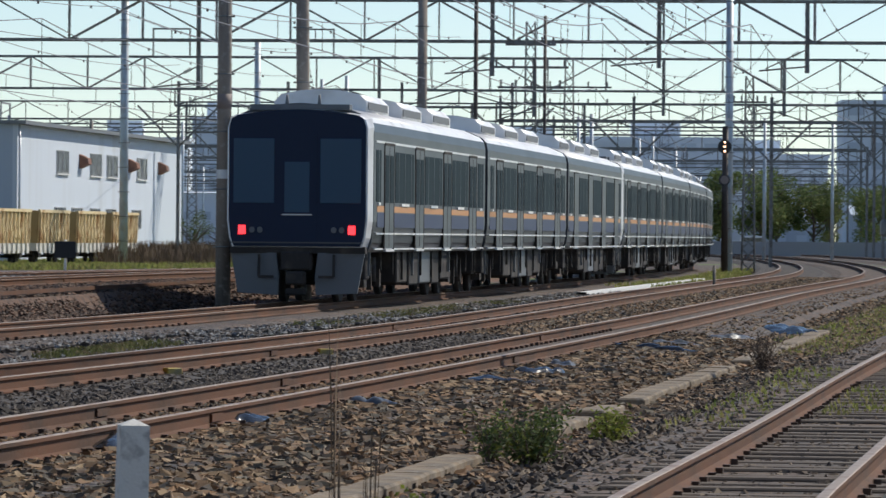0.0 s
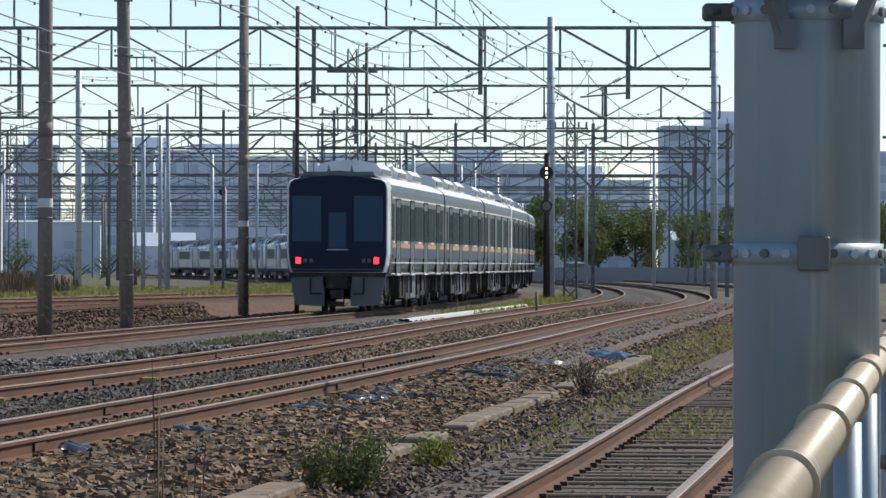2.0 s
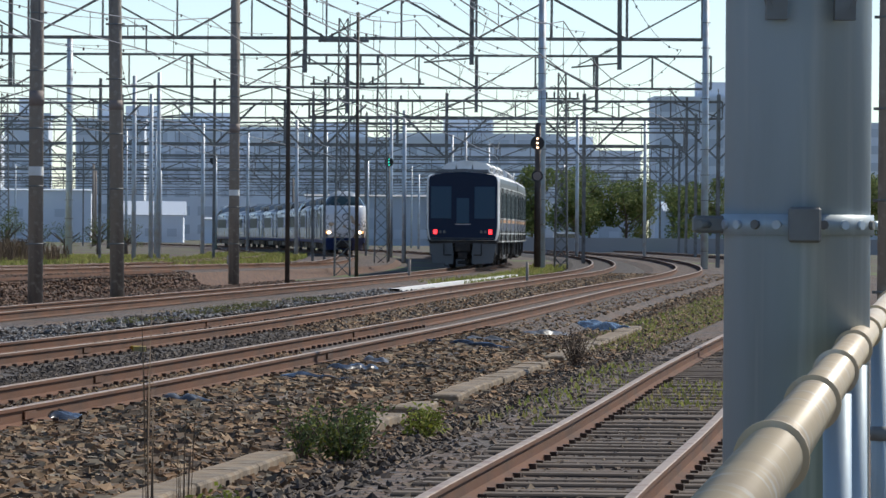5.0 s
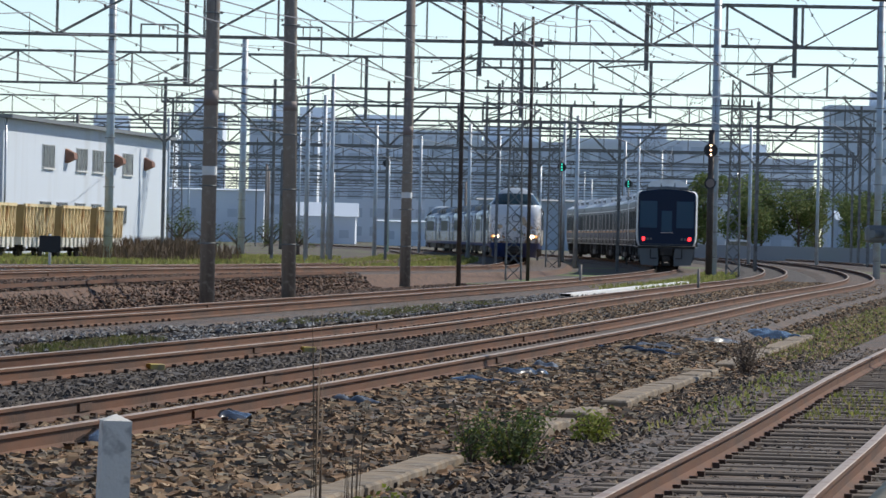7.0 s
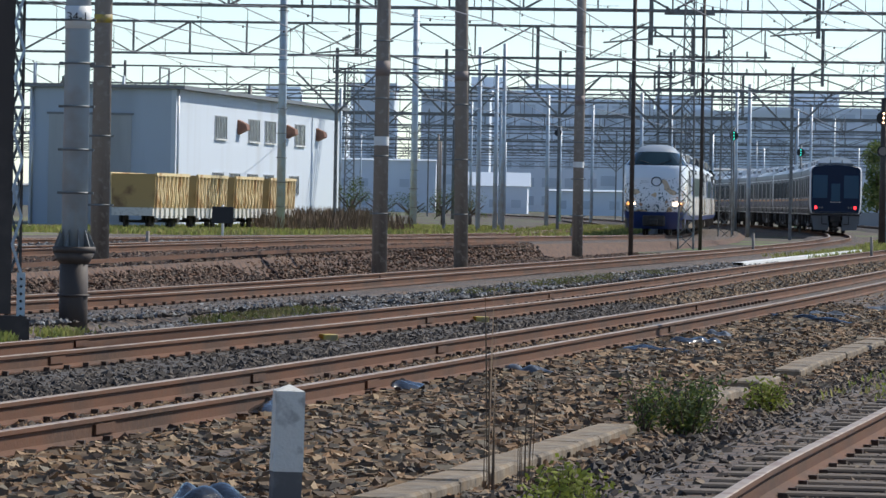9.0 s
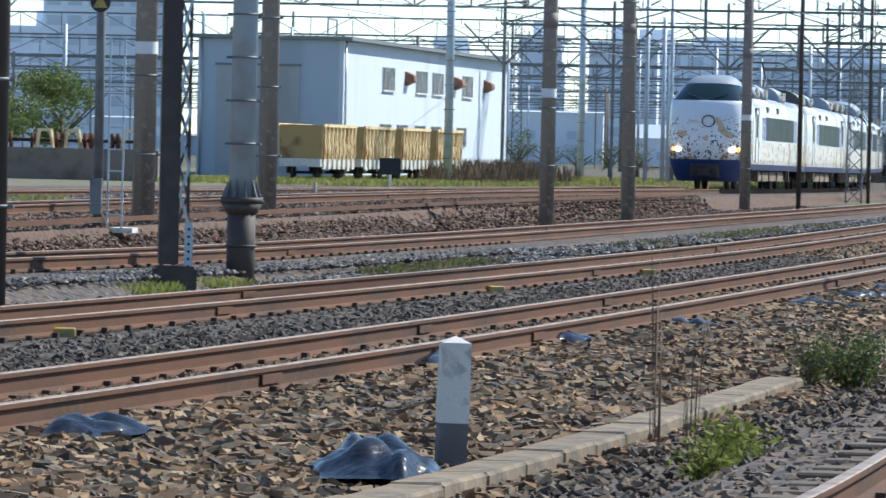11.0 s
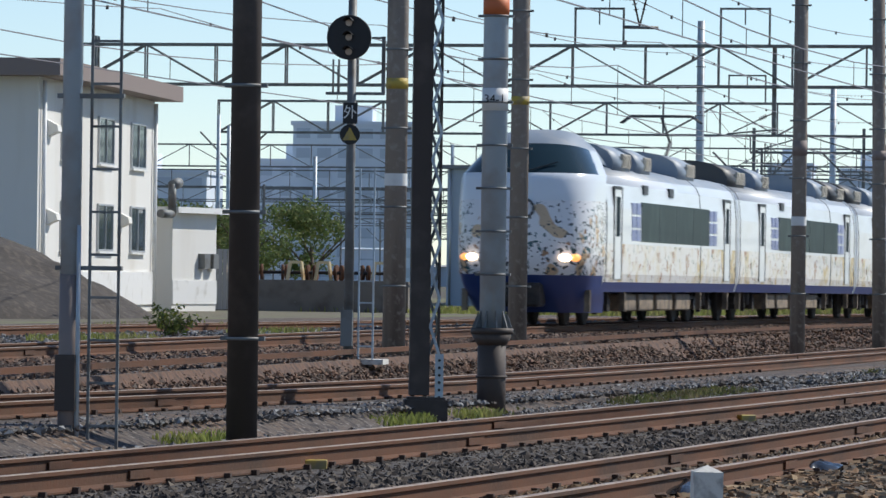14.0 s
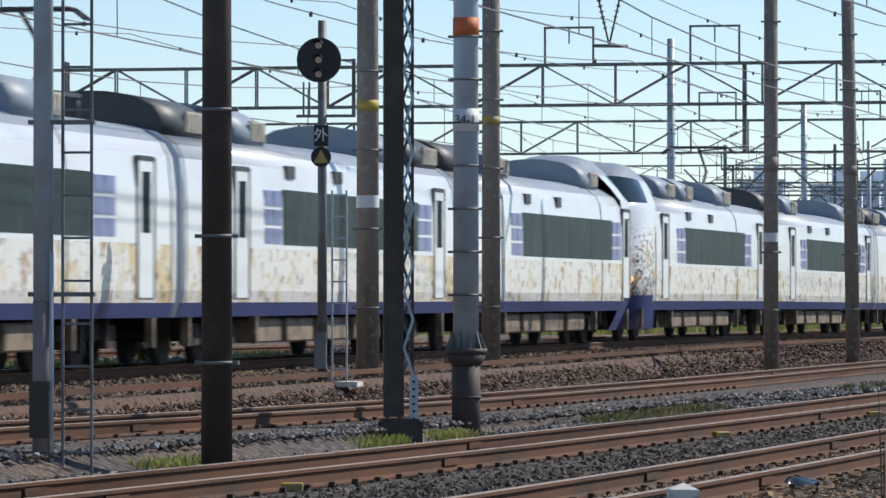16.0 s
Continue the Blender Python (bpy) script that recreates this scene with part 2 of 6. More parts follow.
def leaf_print(name, base):
    """White paint with small dark leaves, dense low and at the sides, and tan figures along the foot."""
    m = material(name, base, 0.22)
    t, n = m.node_tree, m.node_tree.nodes
    b = n["Principled BSDF"]
    out = b.inputs["Base Color"].links[0].from_socket
    tc, xyz = n.new("ShaderNodeTexCoord"), n.new("ShaderNodeSeparateXYZ")
    t.links.new(tc.outputs["Object"], xyz.inputs[0])

    def calc(op, a, c):
        k = n.new("ShaderNodeMath")
        k.operation = op
        for i, q in enumerate((a, c)):
            if isinstance(q, (int, float)):
                k.inputs[i].default_value = q
            else:
                t.links.new(q, k.inputs[i])
        return k.outputs[0]

    low = calc("MULTIPLY", calc("SUBTRACT", 2.0, xyz.outputs[2]), 0.085)
    wide = calc("MULTIPLY", calc("SUBTRACT", calc("ABSOLUTE", xyz.outputs[0], 0), 0.75), 0.1)
    dense = calc("MINIMUM", calc("MAXIMUM", calc("ADD", low, wide), -0.12), 0.075)
    for colour, scale, detail, edge, gain in (((0.62, 0.45, 0.29), 2.3, 0, 0.685, 0.8), ((0.4, 0.24, 0.15), 4.5, 1, 0.70, 0.8), ((0.05, 0.11, 0.13), 8.5, 1, 0.668, 0.9), ((0.07, 0.08, 0.09), 15.0, 0, 0.70, 0.9)):
        nz = n.new("ShaderNodeTexNoise")
        t.links.new(tc.outputs["Object"], nz.inputs["Vector"])
        nz.inputs["Scale"].default_value, nz.inputs["Detail"].default_value = scale, detail
        r = n.new("ShaderNodeMapRange")
        r.inputs["From Min"].default_value, r.inputs["From Max"].default_value = edge, edge + 0.015
        t.links.new(calc("ADD", nz.outputs["Fac"], calc("MULTIPLY", dense, gain)), r.inputs["Value"])
        mix = n.new("ShaderNodeMix")
        mix.data_type = "RGBA"
        t.links.new(r.outputs[0], mix.inputs[0])
        t.links.new(out, mix.inputs[6])
        mix.inputs[7].default_value = (*colour, 1)
        out = mix.outputs[2]
    t.links.new(out, b.inputs["Base Color"])
    return m


M["floral_front"] = leaf_print("white_paint_with_leaf_print", (0.8, 0.8, 0.82))
M["express_blue"] = material("deep_blue_train_paint", (0.04, 0.07, 0.22), 0.3)
M["express_roof"] = material("blue_grey_train_roof", (0.24, 0.29, 0.35), 0.5, spots=[((0.33, 0.35, 0.37), 1.5, 0.5, 0.7, 4)])
M["charcoal"] = material("charcoal_roof_fairing", (0.05, 0.055, 0.06), 0.5)
M["purple_pane"] = material("violet_window_film", (0.16, 0.2, 0.42), 0.3)
M["cream"] = material("cream_painted_pipe", (0.6, 0.48, 0.31), 0.4, spots=[((0.52, 0.41, 0.28), 3.0, 0.5, 0.7, 5), ((0.66, 0.6, 0.5), 11.0, 0.55, 0.7, 3)], bump=0.05)
M["band_yellow"] = material("weathered_yellow_band", (0.50, 0.36, 0.06), 0.6, spots=[((0.3, 0.24, 0.12), 6.0, 0.45, 0.65, 4)])
M["band_orange"] = material("orange_red_band", (0.62, 0.16, 0.05), 0.6)
M["plastic"] = material("wet_black_plastic_sheet", (0.016, 0.018, 0.022), 0.22, spots=[((0.12, 0.13, 0.14), 3.5, 0.66, 0.7, 4)], bump=0.5, bump_scale=16)
M["plastic_pale"] = material("pale_grey_plastic_sheet", (0.1, 0.11, 0.12), 0.35, spots=[((0.03, 0.035, 0.04), 3.0, 0.45, 0.6, 4), ((0.3, 0.32, 0.33), 5.0, 0.64, 0.68, 3)], bump=0.6, bump_scale=16)
M["trough"] = material("weathered_concrete_lid", (0.22, 0.165, 0.105), 0.9, spots=[((0.11, 0.09, 0.07), 2.5, 0.45, 0.65, 5), ((0.25, 0.21, 0.16), 12, 0.5, 0.7, 3)], bump=0.3, vary=0.12)
M["post_grey"] = material("damp_concrete_post_foot", (0.13, 0.125, 0.12), 0.85, spots=[((0.2, 0.19, 0.18), 9, 0.5, 0.7, 3)])
M["post_white"] = material("flaking_white_post_paint", (0.64, 0.62, 0.57), 0.7, spots=[((0.4, 0.38, 0.35), 9.0, 0.56, 0.66, 4)], bump=0.2)
M["weed"] = material("bright_yellow_green_weed", (0.24, 0.27, 0.04), 0.8, vary=-0.3)
M["dry"] = material("dry_brown_stalk", (0.16, 0.11, 0.07), 0.9, vary=-0.3)
M["mound"] = material("dark_gravel_heap", (0.06, 0.052, 0.046), 0.95, spots=[((0.1, 0.085, 0.07), 5.0, 0.5, 0.65, 4)], bump=1.0, bump_scale=9)
M["wall_stone"] = material("stained_concrete_wall", (0.2, 0.18, 0.16), 0.9, spots=[((0.12, 0.1, 0.085), 1.1, 0.45, 0.65, 5), ((0.4, 0.4, 0.38), 1.7, 0.66, 0.7, 3)])
M["fence"] = material("grey_mesh_fence_panel", (0.3, 0.31, 0.32), 0.7)
M["rib_louvre"] = material("pale_beige_louvre", (0.5, 0.47, 0.4), 0.7, spots=[((0.36, 0.33, 0.28), 3.0, 0.5, 0.7, 3)])
M["van"] = material("white_van_paint", (0.7, 0.72, 0.74), 0.3)


def let_light_through(m, share):
    """Thin leaves: part of the light passes to the other side."""
    t, n = m.node_tree, m.node_tree.nodes
    b, out = n["Principled BSDF"], n["Material Output"]
    tr, mix = n.new("ShaderNodeBsdfTranslucent"), n.new("ShaderNodeMixShader")
    mix.inputs[0].default_value = share
    if b.inputs["Base Color"].links:
        t.links.new(b.inputs["Base Color"].links[0].from_socket, tr.inputs["Color"])
    else:
        tr.inputs["Color"].default_value = b.inputs["Base Color"].default_value
    t.links.new(b.outputs[0], mix.inputs[1])
    t.links.new(tr.outputs[0], mix.inputs[2])
    t.links.new(mix.outputs[0], out.inputs["Surface"])


for leafy in ("grass", "grass_dull", "weed", "leaf", "leaf_lit", "leaf_far", "leaf_far_lit"):
    let_light_through(M[leafy], 0.45)


# ---- mesh helpers ----
def box(bm, x0, y0, z0, x1, y1, z1, m=0, mat=None):
    r = bmesh.ops.create_cube(bm, size=1.0, matrix=(mat or Matrix()) @ Matrix.Translation(((x0 + x1) / 2, (y0 + y1) / 2, (z0 + z1) / 2)) @ Matrix.Diagonal((abs(x1 - x0), abs(y1 - y0), abs(z1 - z0), 1)))
    for f in {f for v in r["verts"] for f in v.link_faces}:
        f.material_index = m
    return r["verts"]


def tube(bm, a, b, r0, r1=None, n=10, m=0, caps=True):
    """A round bar from a to b."""
    a, b = Vector(a), Vector(b)
    d = b - a
    r1 = r0 if r1 is None else r1
    mat = Matrix.Translation((a + b) / 2) @ d.to_track_quat("Z", "Y").to_matrix().to_4x4()
    r = bmesh.ops.create_cone(bm, cap_ends=caps, segments=n, radius1=r0, radius2=r1, depth=d.length, matrix=mat)
    for f in {f for v in r["verts"] for f in v.link_faces}:
        f.material_index = m
        f.smooth = len(f.verts) == 4 and n > 6
    return r["verts"]


def bar(bm, a, b, w, h=None, m=0):
    """A square bar from a to b."""
    a, b = Vector(a), Vector(b)
    d = b - a
    mat = Matrix.Translation((a + b) / 2) @ d.to_track_quat("Z", "Y").to_matrix().to_4x4() @ Matrix.Diagonal((w, h or w, d.length, 1))
    r = bmesh.ops.create_cube(bm, size=1.0, matrix=mat)
    for f in {f for v in r["verts"] for f in v.link_faces}:
        f.material_index = m
    return r["verts"]


def finish(name, bm, mats, parent=None):
    me = bpy.data.meshes.new(name)
    bm.to_mesh(me)
    bm.free()
    for m in (mats if isinstance(mats, (list, tuple)) else [mats]):
        me.materials.append(M[m] if isinstance(m, str) else m)
    ob = new(name, me)
    if parent is not None:
        ob.parent = parent
    return ob


def part(name, bm, mats, parent, label=""):
    return tagged(finish(name, bm, mats, parent), label)


def thing(name, label, category, group="", at=None):
    ob = tagged(new(name), label, category, group)
    if at is not None:
        ob.matrix_basis = at
    return ob


def structure(name, bm, mats, label="", category=""):
    return tagged(finish(name, bm, mats), label, category, kind="structure")


class Line:
    """A smooth track centre: x over y through a few plan points."""

    def __init__(self, pts):
        self.y = np.array([p[0] for p in pts], float)
        self.x = np.array([p[1] for p in pts], float)
        d = np.diff(self.x) / np.diff(self.y)
        self.m = np.concatenate([[d[0]], (d[1:] + d[:-1]) / 2, [d[-1]]])

    def at(self, y):
        i = int(np.clip(np.searchsorted(self.y, y) - 1, 0, len(self.y) - 2))
        h = self.y[i + 1] - self.y[i]
        s = (y - self.y[i]) / h
        if s < 0:
            return self.x[0] + self.m[0] * (y - self.y[0])
        if s > 1:
            return self.x[-1] + self.m[-1] * (y - self.y[-1])
        return ((2 * s**3 - 3 * s**2 + 1) * self.x[i] + (s**3 - 2 * s**2 + s) * h * self.m[i]
                + (3 * s**2 - 2 * s**3) * self.x[i + 1] + (s**3 - s**2) * h * self.m[i + 1])

    def slope(self, y):
        return (self.at(y + 0.5) - self.at(y - 0.5))

    def off(self, y, side):
        """The plan point beside the centre at y, side metres to the right of it."""
        s = self.slope(y)
        k = math.hypot(1, s)
        return self.at(y) + side / k, y - side * s / k

    def run(self, y, dist):
        """The y that lies dist metres farther along."""
        step = 1.0 if dist > 0 else -1.0
        n = int(abs(dist))
        for _ in range(n):
            y += step / math.hypot(1, self.slope(y))
        return y + (abs(dist) - n) * step / math.hypot(1, self.slope(y))


# ---- the plan: y, x, height of the rail head ----
def track_line(pts):
    line = Line([(p[0], p[1]) for p in pts])
    zs = [(p[0], p[2] if len(p) > 2 else 0.0) for p in pts]
    line.z = lambda y: float(np.interp(y, [a for a, _ in zs], [b for _, b in zs]))
    return line


T1 = track_line([(8, -7.5), (22, -4.95), (33, -3.1), (50, -0.68), (79, 3.1), (119, 7.9), (189, 16.4), (260, 21.6), (340, 24.6), (430, 25.0)])
T2 = track_line([(8, -11.6), (32.4, -7.0), (43.9, -4.95), (70, -1.1), (110, 3.4), (152, 8.3), (189, 12.6), (260, 17.8), (340, 20.8), (430, 21.2)])
T3 = track_line([(25, -13.6, .15), (44.9, -9.5, .15), (49.4, -8.65, .13), (62, -7.1, .05), (79.7, -5.1), (105, -2.0), (150, 3.3), (205, 8.8), (240, 11.2), (290, 12.6), (363, 11.2), (430, 7)])
T5 = track_line([(20, -17.2, .35), (40, -15.5, .35), (68, -13.15, .35), (100, -10.45, .35), (126.5, -7.95, .33), (136, -6.9, .3), (156.5, -4.6, .24), (172, -2.75, .2), (200, .2, .1), (230, 2.5), (265, 3.9), (301, 4.7), (360, 4.0), (430, .9), (500, -4.8), (570, -13.6)])
T6 = track_line([(45, -22.6, .35), (89, -17.4, .35), (120, -13.2, .3), (200, -5, .1), (300, -1.0), (420, -4)])
SIDING = track_line([(6, -2.2), (17, 0.3), (25.8, 1.46), (34.4, 2.62), (50.9, 4.75), (75, 8.0), (110, 12.6), (189, 22.4), (260, 27.6), (340, 30.6), (430, 31.0)])
GROUND = -0.34


def sweep(bm, line, prof, y0, y1, step, mats=None, closed=True, far=120.0, zoff=0.0, far_step=3.0):
    """A profile of (side, height) swept along a track line."""
    last, y = None, y0
    while y <= y1:
        row = []
        for dx, z in prof:
            px, py = line.off(y, dx)
            row.append(bm.verts.new((px, py, z + line.z(y) + zoff)))
        if last:
            n = len(prof)
            for i in range(n if closed else n - 1):
                j = (i + 1) % n
                f = bm.faces.new((last[i], row[i], row[j], last[j]))
                f.material_index = mats[i] if mats else 0
        last = row
        y += step if y < far else step * far_step
    bmesh.ops.recalc_face_normals(bm, faces=bm.faces)
    return bm


RAIL = [(-0.065, -0.153), (0.065, -0.153), (0.065, -0.14), (0.012, -0.118), (0.012, -0.04), (0.034, -0.03), (0.034, -0.004), (0.026, 0.0), (-0.026, 0.0), (-0.034, -0.004), (-0.034, -0.03), (-0.012, -0.04), (-0.012, -0.118), (-0.065, -0.14)]
RAIL_MATS = [0] * 6 + [1, 1, 1] + [0] * 5

# the sheet of ground
bm = bmesh.new()
v = [bm.verts.new(p) for p in ((-2500, -300, GROUND), (2500, -300, GROUND), (2500, 4000, GROUND), (-2500, 4000, GROUND))]
bm.faces.new(v)
structure("ground", bm, "ground", "brown trackside soil with sparse grass", "ground")

# the raised yard behind track 3, with its stony edge
bm = bmesh.new()
last, y = None, 15.0
while y < 330:
    x, yy = T5.off(y, 4.1 if y < 90 else 4.1 - min((y - 90) / 60, 1) * 1.2)
    zt = max(T5.z(y) - 0.16, GROUND + 0.01)
    row = [bm.verts.new((x + 0.42, yy - 0.04, GROUND - 0.05)), bm.verts.new((x, yy, zt)), bm.verts.new((x - 6, yy + 0.6, zt)), bm.verts.new((x - 16, yy + 2, zt - 0.02)), bm.verts.new((x - 190, yy + 20, zt - 0.02))]
    if last:
        for i in range(4):
            f = bm.faces.new((last[i], row[i], row[i + 1], last[i + 1]))
            f.material_index = (0, 1, 1, 2)[i]
    last = row
    y += 3.0
bmesh.ops.recalc_face_normals(bm, faces=bm.faces)
structure("ground_upper", bm, ["bank", "ballast", "grassland"], "raised yard ground with a rusty brown stone edge", "ground")
bm = bmesh.new()
EDGE = track_line([(y, T5.off(y, 4.02)[0], T5.z(y) - 0.09) for y in (15, 40, 68, 90)] + [(115, T5.off(115, 3.6)[0], .22), (150, T5.off(150, 2.9)[0], .14)])
sweep(bm, EDGE, [(-.03, 0), (-.03, .07), (.03, .07), (.03, 0)], 16, 149, 2.0)
structure("trim", bm, "rail", "old rail laid along the edge of the raised bed", "rail")


def bed(name, line, y0, y1, half, label, mat="ballast"):
    """A ballast bed, the parent of its track's rails, sleepers and fastenings."""
    bm = bmesh.new()
    prof = [(-half - 0.5, GROUND - 0.03), (-half, -0.17), (-0.75, -0.162), (0.75, -0.162), (half, -0.17), (half + 0.5, GROUND - 0.03)]
    sweep(bm, line, prof, y0, y1, 2.0, closed=False)
    return structure(name, bm, mat, label, "track")


def clip_bm(line, y0, y1, near):
    """Dark spring clips in pairs along both rails."""
    bm = bmesh.new()
    y = y0
    k = 0
    while y < y1:
        for side in (-0.5335, 0.5335):
            for e in (-1, 1):
                x, yy = line.off(y, side + e * 0.085)
                z = line.z(y)
                a = -math.atan(line.slope(y)) + random.uniform(-.15, .15)
                box(bm, -.024, -.024, -.16, .024, .024, -.122 + random.uniform(-.008, .008), 0, Matrix.Translation((x, yy, z)) @ Matrix.Rotation(a, 4, "Z"))
        y += 0.6 / math.hypot(1, line.slope(y))
    return bm


def joint_bm(line, ys):
    bm = bmesh.new()
    for y, side in ys:
        for e in (-1, 1):
            a, b = line.off(y - .22, side + e * .024), line.off(y + .22, side + e * .024)
            bar(bm, (*a, line.z(y) - .075), (*b, line.z(y) - .075), .02, .06)
    return bm


slp = bmesh.new()
box(slp, -1.0, -.11, -.30, 1.0, .11, -.138)
bmesh.ops.bevel(slp, geom=list(slp.edges), offset=.012, segments=1, affect="EDGES")
SLEEPER = bpy.data.meshes.new("sleeper")
slp.to_mesh(SLEEPER)
slp.free()
SLEEPER.materials.append(M["sleeper"])


def make_track(name, line, y0, y1, half, label, clips, joints, sleepers, mat="ballast", sink=-.035, end=428):
    b = bed(name, line, y0, end, half, label, mat)
    for side in (-0.5335, 0.5335):
        bm = bmesh.new()
        sweep(bm, line, [(side + dx, z) for dx, z in RAIL], y0, end, 1.2, RAIL_MATS)
        part("rail", bm, ["rail", "rail_top"], b, "rusty rail with a worn bright head")
    if clips:
        tagged(part("rail_clips", clip_bm(line, *clips, True), "clip", b, "dark spring clips along the rails"), kind="stuff")
    if joints:
        for j in joints:
            part("joint_bar", joint_bm(line, [j]), "rail", b, "rusty bolted rail joint bar")
    if sleepers:
        y, k = sleepers[0], 0
        while y < sleepers[1]:
            s = new("sleeper", SLEEPER)
            s.parent = b
            s.matrix_basis = Matrix.Translation((*line.off(y, random.uniform(-.03, .03)), line.z(y) + sink + random.uniform(-.012, .006))) @ Matrix.Rotation(-math.atan(line.slope(y)) + random.uniform(-.015, .015), 4, "Z")
            y += 0.6 / math.hypot(1, line.slope(y))
    return b


P, Q = 0.5335, -0.5335
make_track("track_1", T1, 12, 112, 1.5, "rusty main track on brown stone ballast", (14, 78), [(26.6, Q), (29.5, P), (37.5, P), (38.2, Q), (46.5, Q), (56, P), (68, Q)], (18, 60))
make_track("track_2", T2, 16, 112, 1.5, "rusty track on dark grey ballast", (18, 88), [(33.5, P), (34.6, Q), (41.5, P), (46.0, Q), (58, P), (75, Q)], (24, 66), "dark_ballast")
make_track("track_3", T3, 26, 130, 1.4, "rusty diverging track on mixed ballast", (38, 80), [(47, P), (52, Q), (63, P), (90, Q)], None)
make_track("track_5", T5, 22, 130, 1.5, "rusty main track on the raised bed", None, [(62, P), (86, P), (110, P)], None, end=625)
make_track("track_6", T6, 46, 130, 1.4, "rusty yard track in weedy ballast", None, None, None)
make_track("siding", SIDING, 8, 90, 1.35, "rusty siding with weathered wooden sleepers", (13, 50), None, (14, 62), sink=-.006)


def stones(name, label, mat, count, place, size, seed, zfun, blocky=False):
    """Loose stones, each an uneven little block, in one mesh."""
    rng = np.random.RandomState(seed)
    if blocky:
        base = np.array([(i, j, k) for i in (-.68, .68) for j in (-.68, .68) for k in (-.6, .6)], float)
        tri = np.array([(0, 1, 3), (0, 3, 2), (4, 6, 7), (4, 7, 5), (0, 4, 5), (0, 5, 1), (2, 3, 7), (2, 7, 6), (1, 5, 7), (1, 7, 3)])
    else:
        base = np.array([(1, 0, 0), (-1, 0, 0), (0, 1, 0), (0, -1, 0), (0, 0, 1), (0, 0, -1)], float)
        tri = np.array([(0, 2, 4), (2, 1, 4), (1, 3, 4), (3, 0, 4), (2, 0, 5), (1, 2, 5), (3, 1, 5), (0, 3, 5)])
    pts = place(rng, count)
    n = len(pts)
    z = np.array([zfun(x, y) for x, y in pts])
    s = size * (0.55 + 0.9 * rng.rand(n) ** 1.5)
    v = base[None] * (0.65 + 0.6 * rng.rand(n, len(base), 1)) + rng.uniform(-.28, .28, (n, len(base), 3))
    v *= s[:, None, None] * np.array([1.1, 1.0, 0.75])
    a, b = rng.rand(n) * 6.28, rng.uniform(-.7, .7, n)
    ca, sa, cb, sb = np.cos(a)[:, None], np.sin(a)[:, None], np.cos(b)[:, None], np.sin(b)[:, None]
    x1, y1, z1 = v[..., 0], v[..., 1] * cb - v[..., 2] * sb, v[..., 1] * sb + v[..., 2] * cb
    v = np.stack([x1 * ca - y1 * sa, x1 * sa + y1 * ca, z1], -1)
    v[..., 0] += pts[:, :1]
    v[..., 1] += pts[:, 1:2]
    v[..., 2] += z[:, None] + s[:, None] * 0.15
    faces = (tri[None] + len(base) * np.arange(n)[:, None, None]).reshape(-1, 3)
    me = bpy.data.meshes.new(name)
    me.from_pydata(v.reshape(-1, 3).tolist(), [], faces.tolist())
    me.materials.append(M[mat])
    return tagged(new(name, me), label, "gravel", kind="stuff")


def strip(line, y0, y1, s0, s1, near_bias=1.0):
    """Random plan points beside a track, denser near y0."""
    def place(rng, n):
        yy = y0 + (y1 - y0) * rng.rand(n) ** near_bias
        ss = s0 + (s1 - s0) * rng.rand(n)
        return np.array([line.off(a, b) for a, b in zip(yy, ss)])
    return place


def shoulder(x, y):
    """Height of the stone shoulder between track 1 and the siding."""
    s = x - T1.at(y)
    d = float(np.interp(s, [-1.2, 0.6, 1.4, 2.2, 2.9], [-.17, -.165, -.19, -.27, GROUND]))
    return d


stones("ballast_stones", "loose brown and tan ballast stones", "stone_tan", 56000, strip(T1, 17, 75, 0.64, 3.3, 1.8), 0.041, 1, shoulder, True)
stones("ballast_stones", "loose brown ballast between the rails", "stone_tan", 7000, strip(T1, 17, 60, -0.46, 0.46, 1.5), 0.034, 2, lambda x, y: -.165)
stones("ballast_stones", "loose dark grey ballast stones", "stone_dark", 36000, strip(T1, 20, 80, -3.3, -0.62, 1.5), 0.037, 3, lambda x, y: -.185)
stones("ballast_stones", "brown weathered stones around the siding", "stone_brown", 24000, strip(SIDING, 12, 70, -2.4, 1.6, 1.6), 0.031, 4, lambda x, y: -.178 if abs(x - SIDING.at(y)) < 1.4 else GROUND + .02)
stones("ballast_stones", "pale blue grey ballast stones", "stone_pale", 15000, strip(T3, 36, 76, 0.7, 2.7, 1.2), 0.04, 5, lambda x, y: T3.z(y) - .2 if x - T3.at(y) < 1.7 else -.25)
stones("ballast_stones", "rusty brown stones on the raised bank", "stone_rust", 14000, strip(EDGE, 30, 90, 0.0, 0.9, 1.2), 0.042, 6, lambda x, y: float(np.interp(x - EDGE.at(y), [0, .5, .9], [T5.z(y) - .17, -.12, -.14])))
stones("ballast_stones", "grey brown stones of the raised yard", "stone_pale", 12000, strip(T5, 45, 150, -6, -1.0, 1.3), 0.05, 7, lambda x, y: T5.z(y) - .15)
stones("ballast_stones", "brown ballast stones along the far curve", "stone_tan", 16000, strip(T1, 70, 190, 0.7, 4.2, 1.4), 0.05, 8, lambda x, y: -.2 if x - T1.at(y) < 1.6 else GROUND + .02)
stones("ballast_stones", "grey brown stones between the far tracks", "stone_dark", 20000, strip(T2, 70, 200, -5.5, -0.7, 1.4), 0.05, 9, lambda x, y: -.19 if x - T2.at(y) > -1.5 else -.28)
stones("ballast_stones", "rusty brown stones along the raised track", "stone_rust", 16000, strip(T5, 38, 140, 0.7, 4.0, 1.3), 0.045, 10, lambda x, y: T5.z(y) - .17)
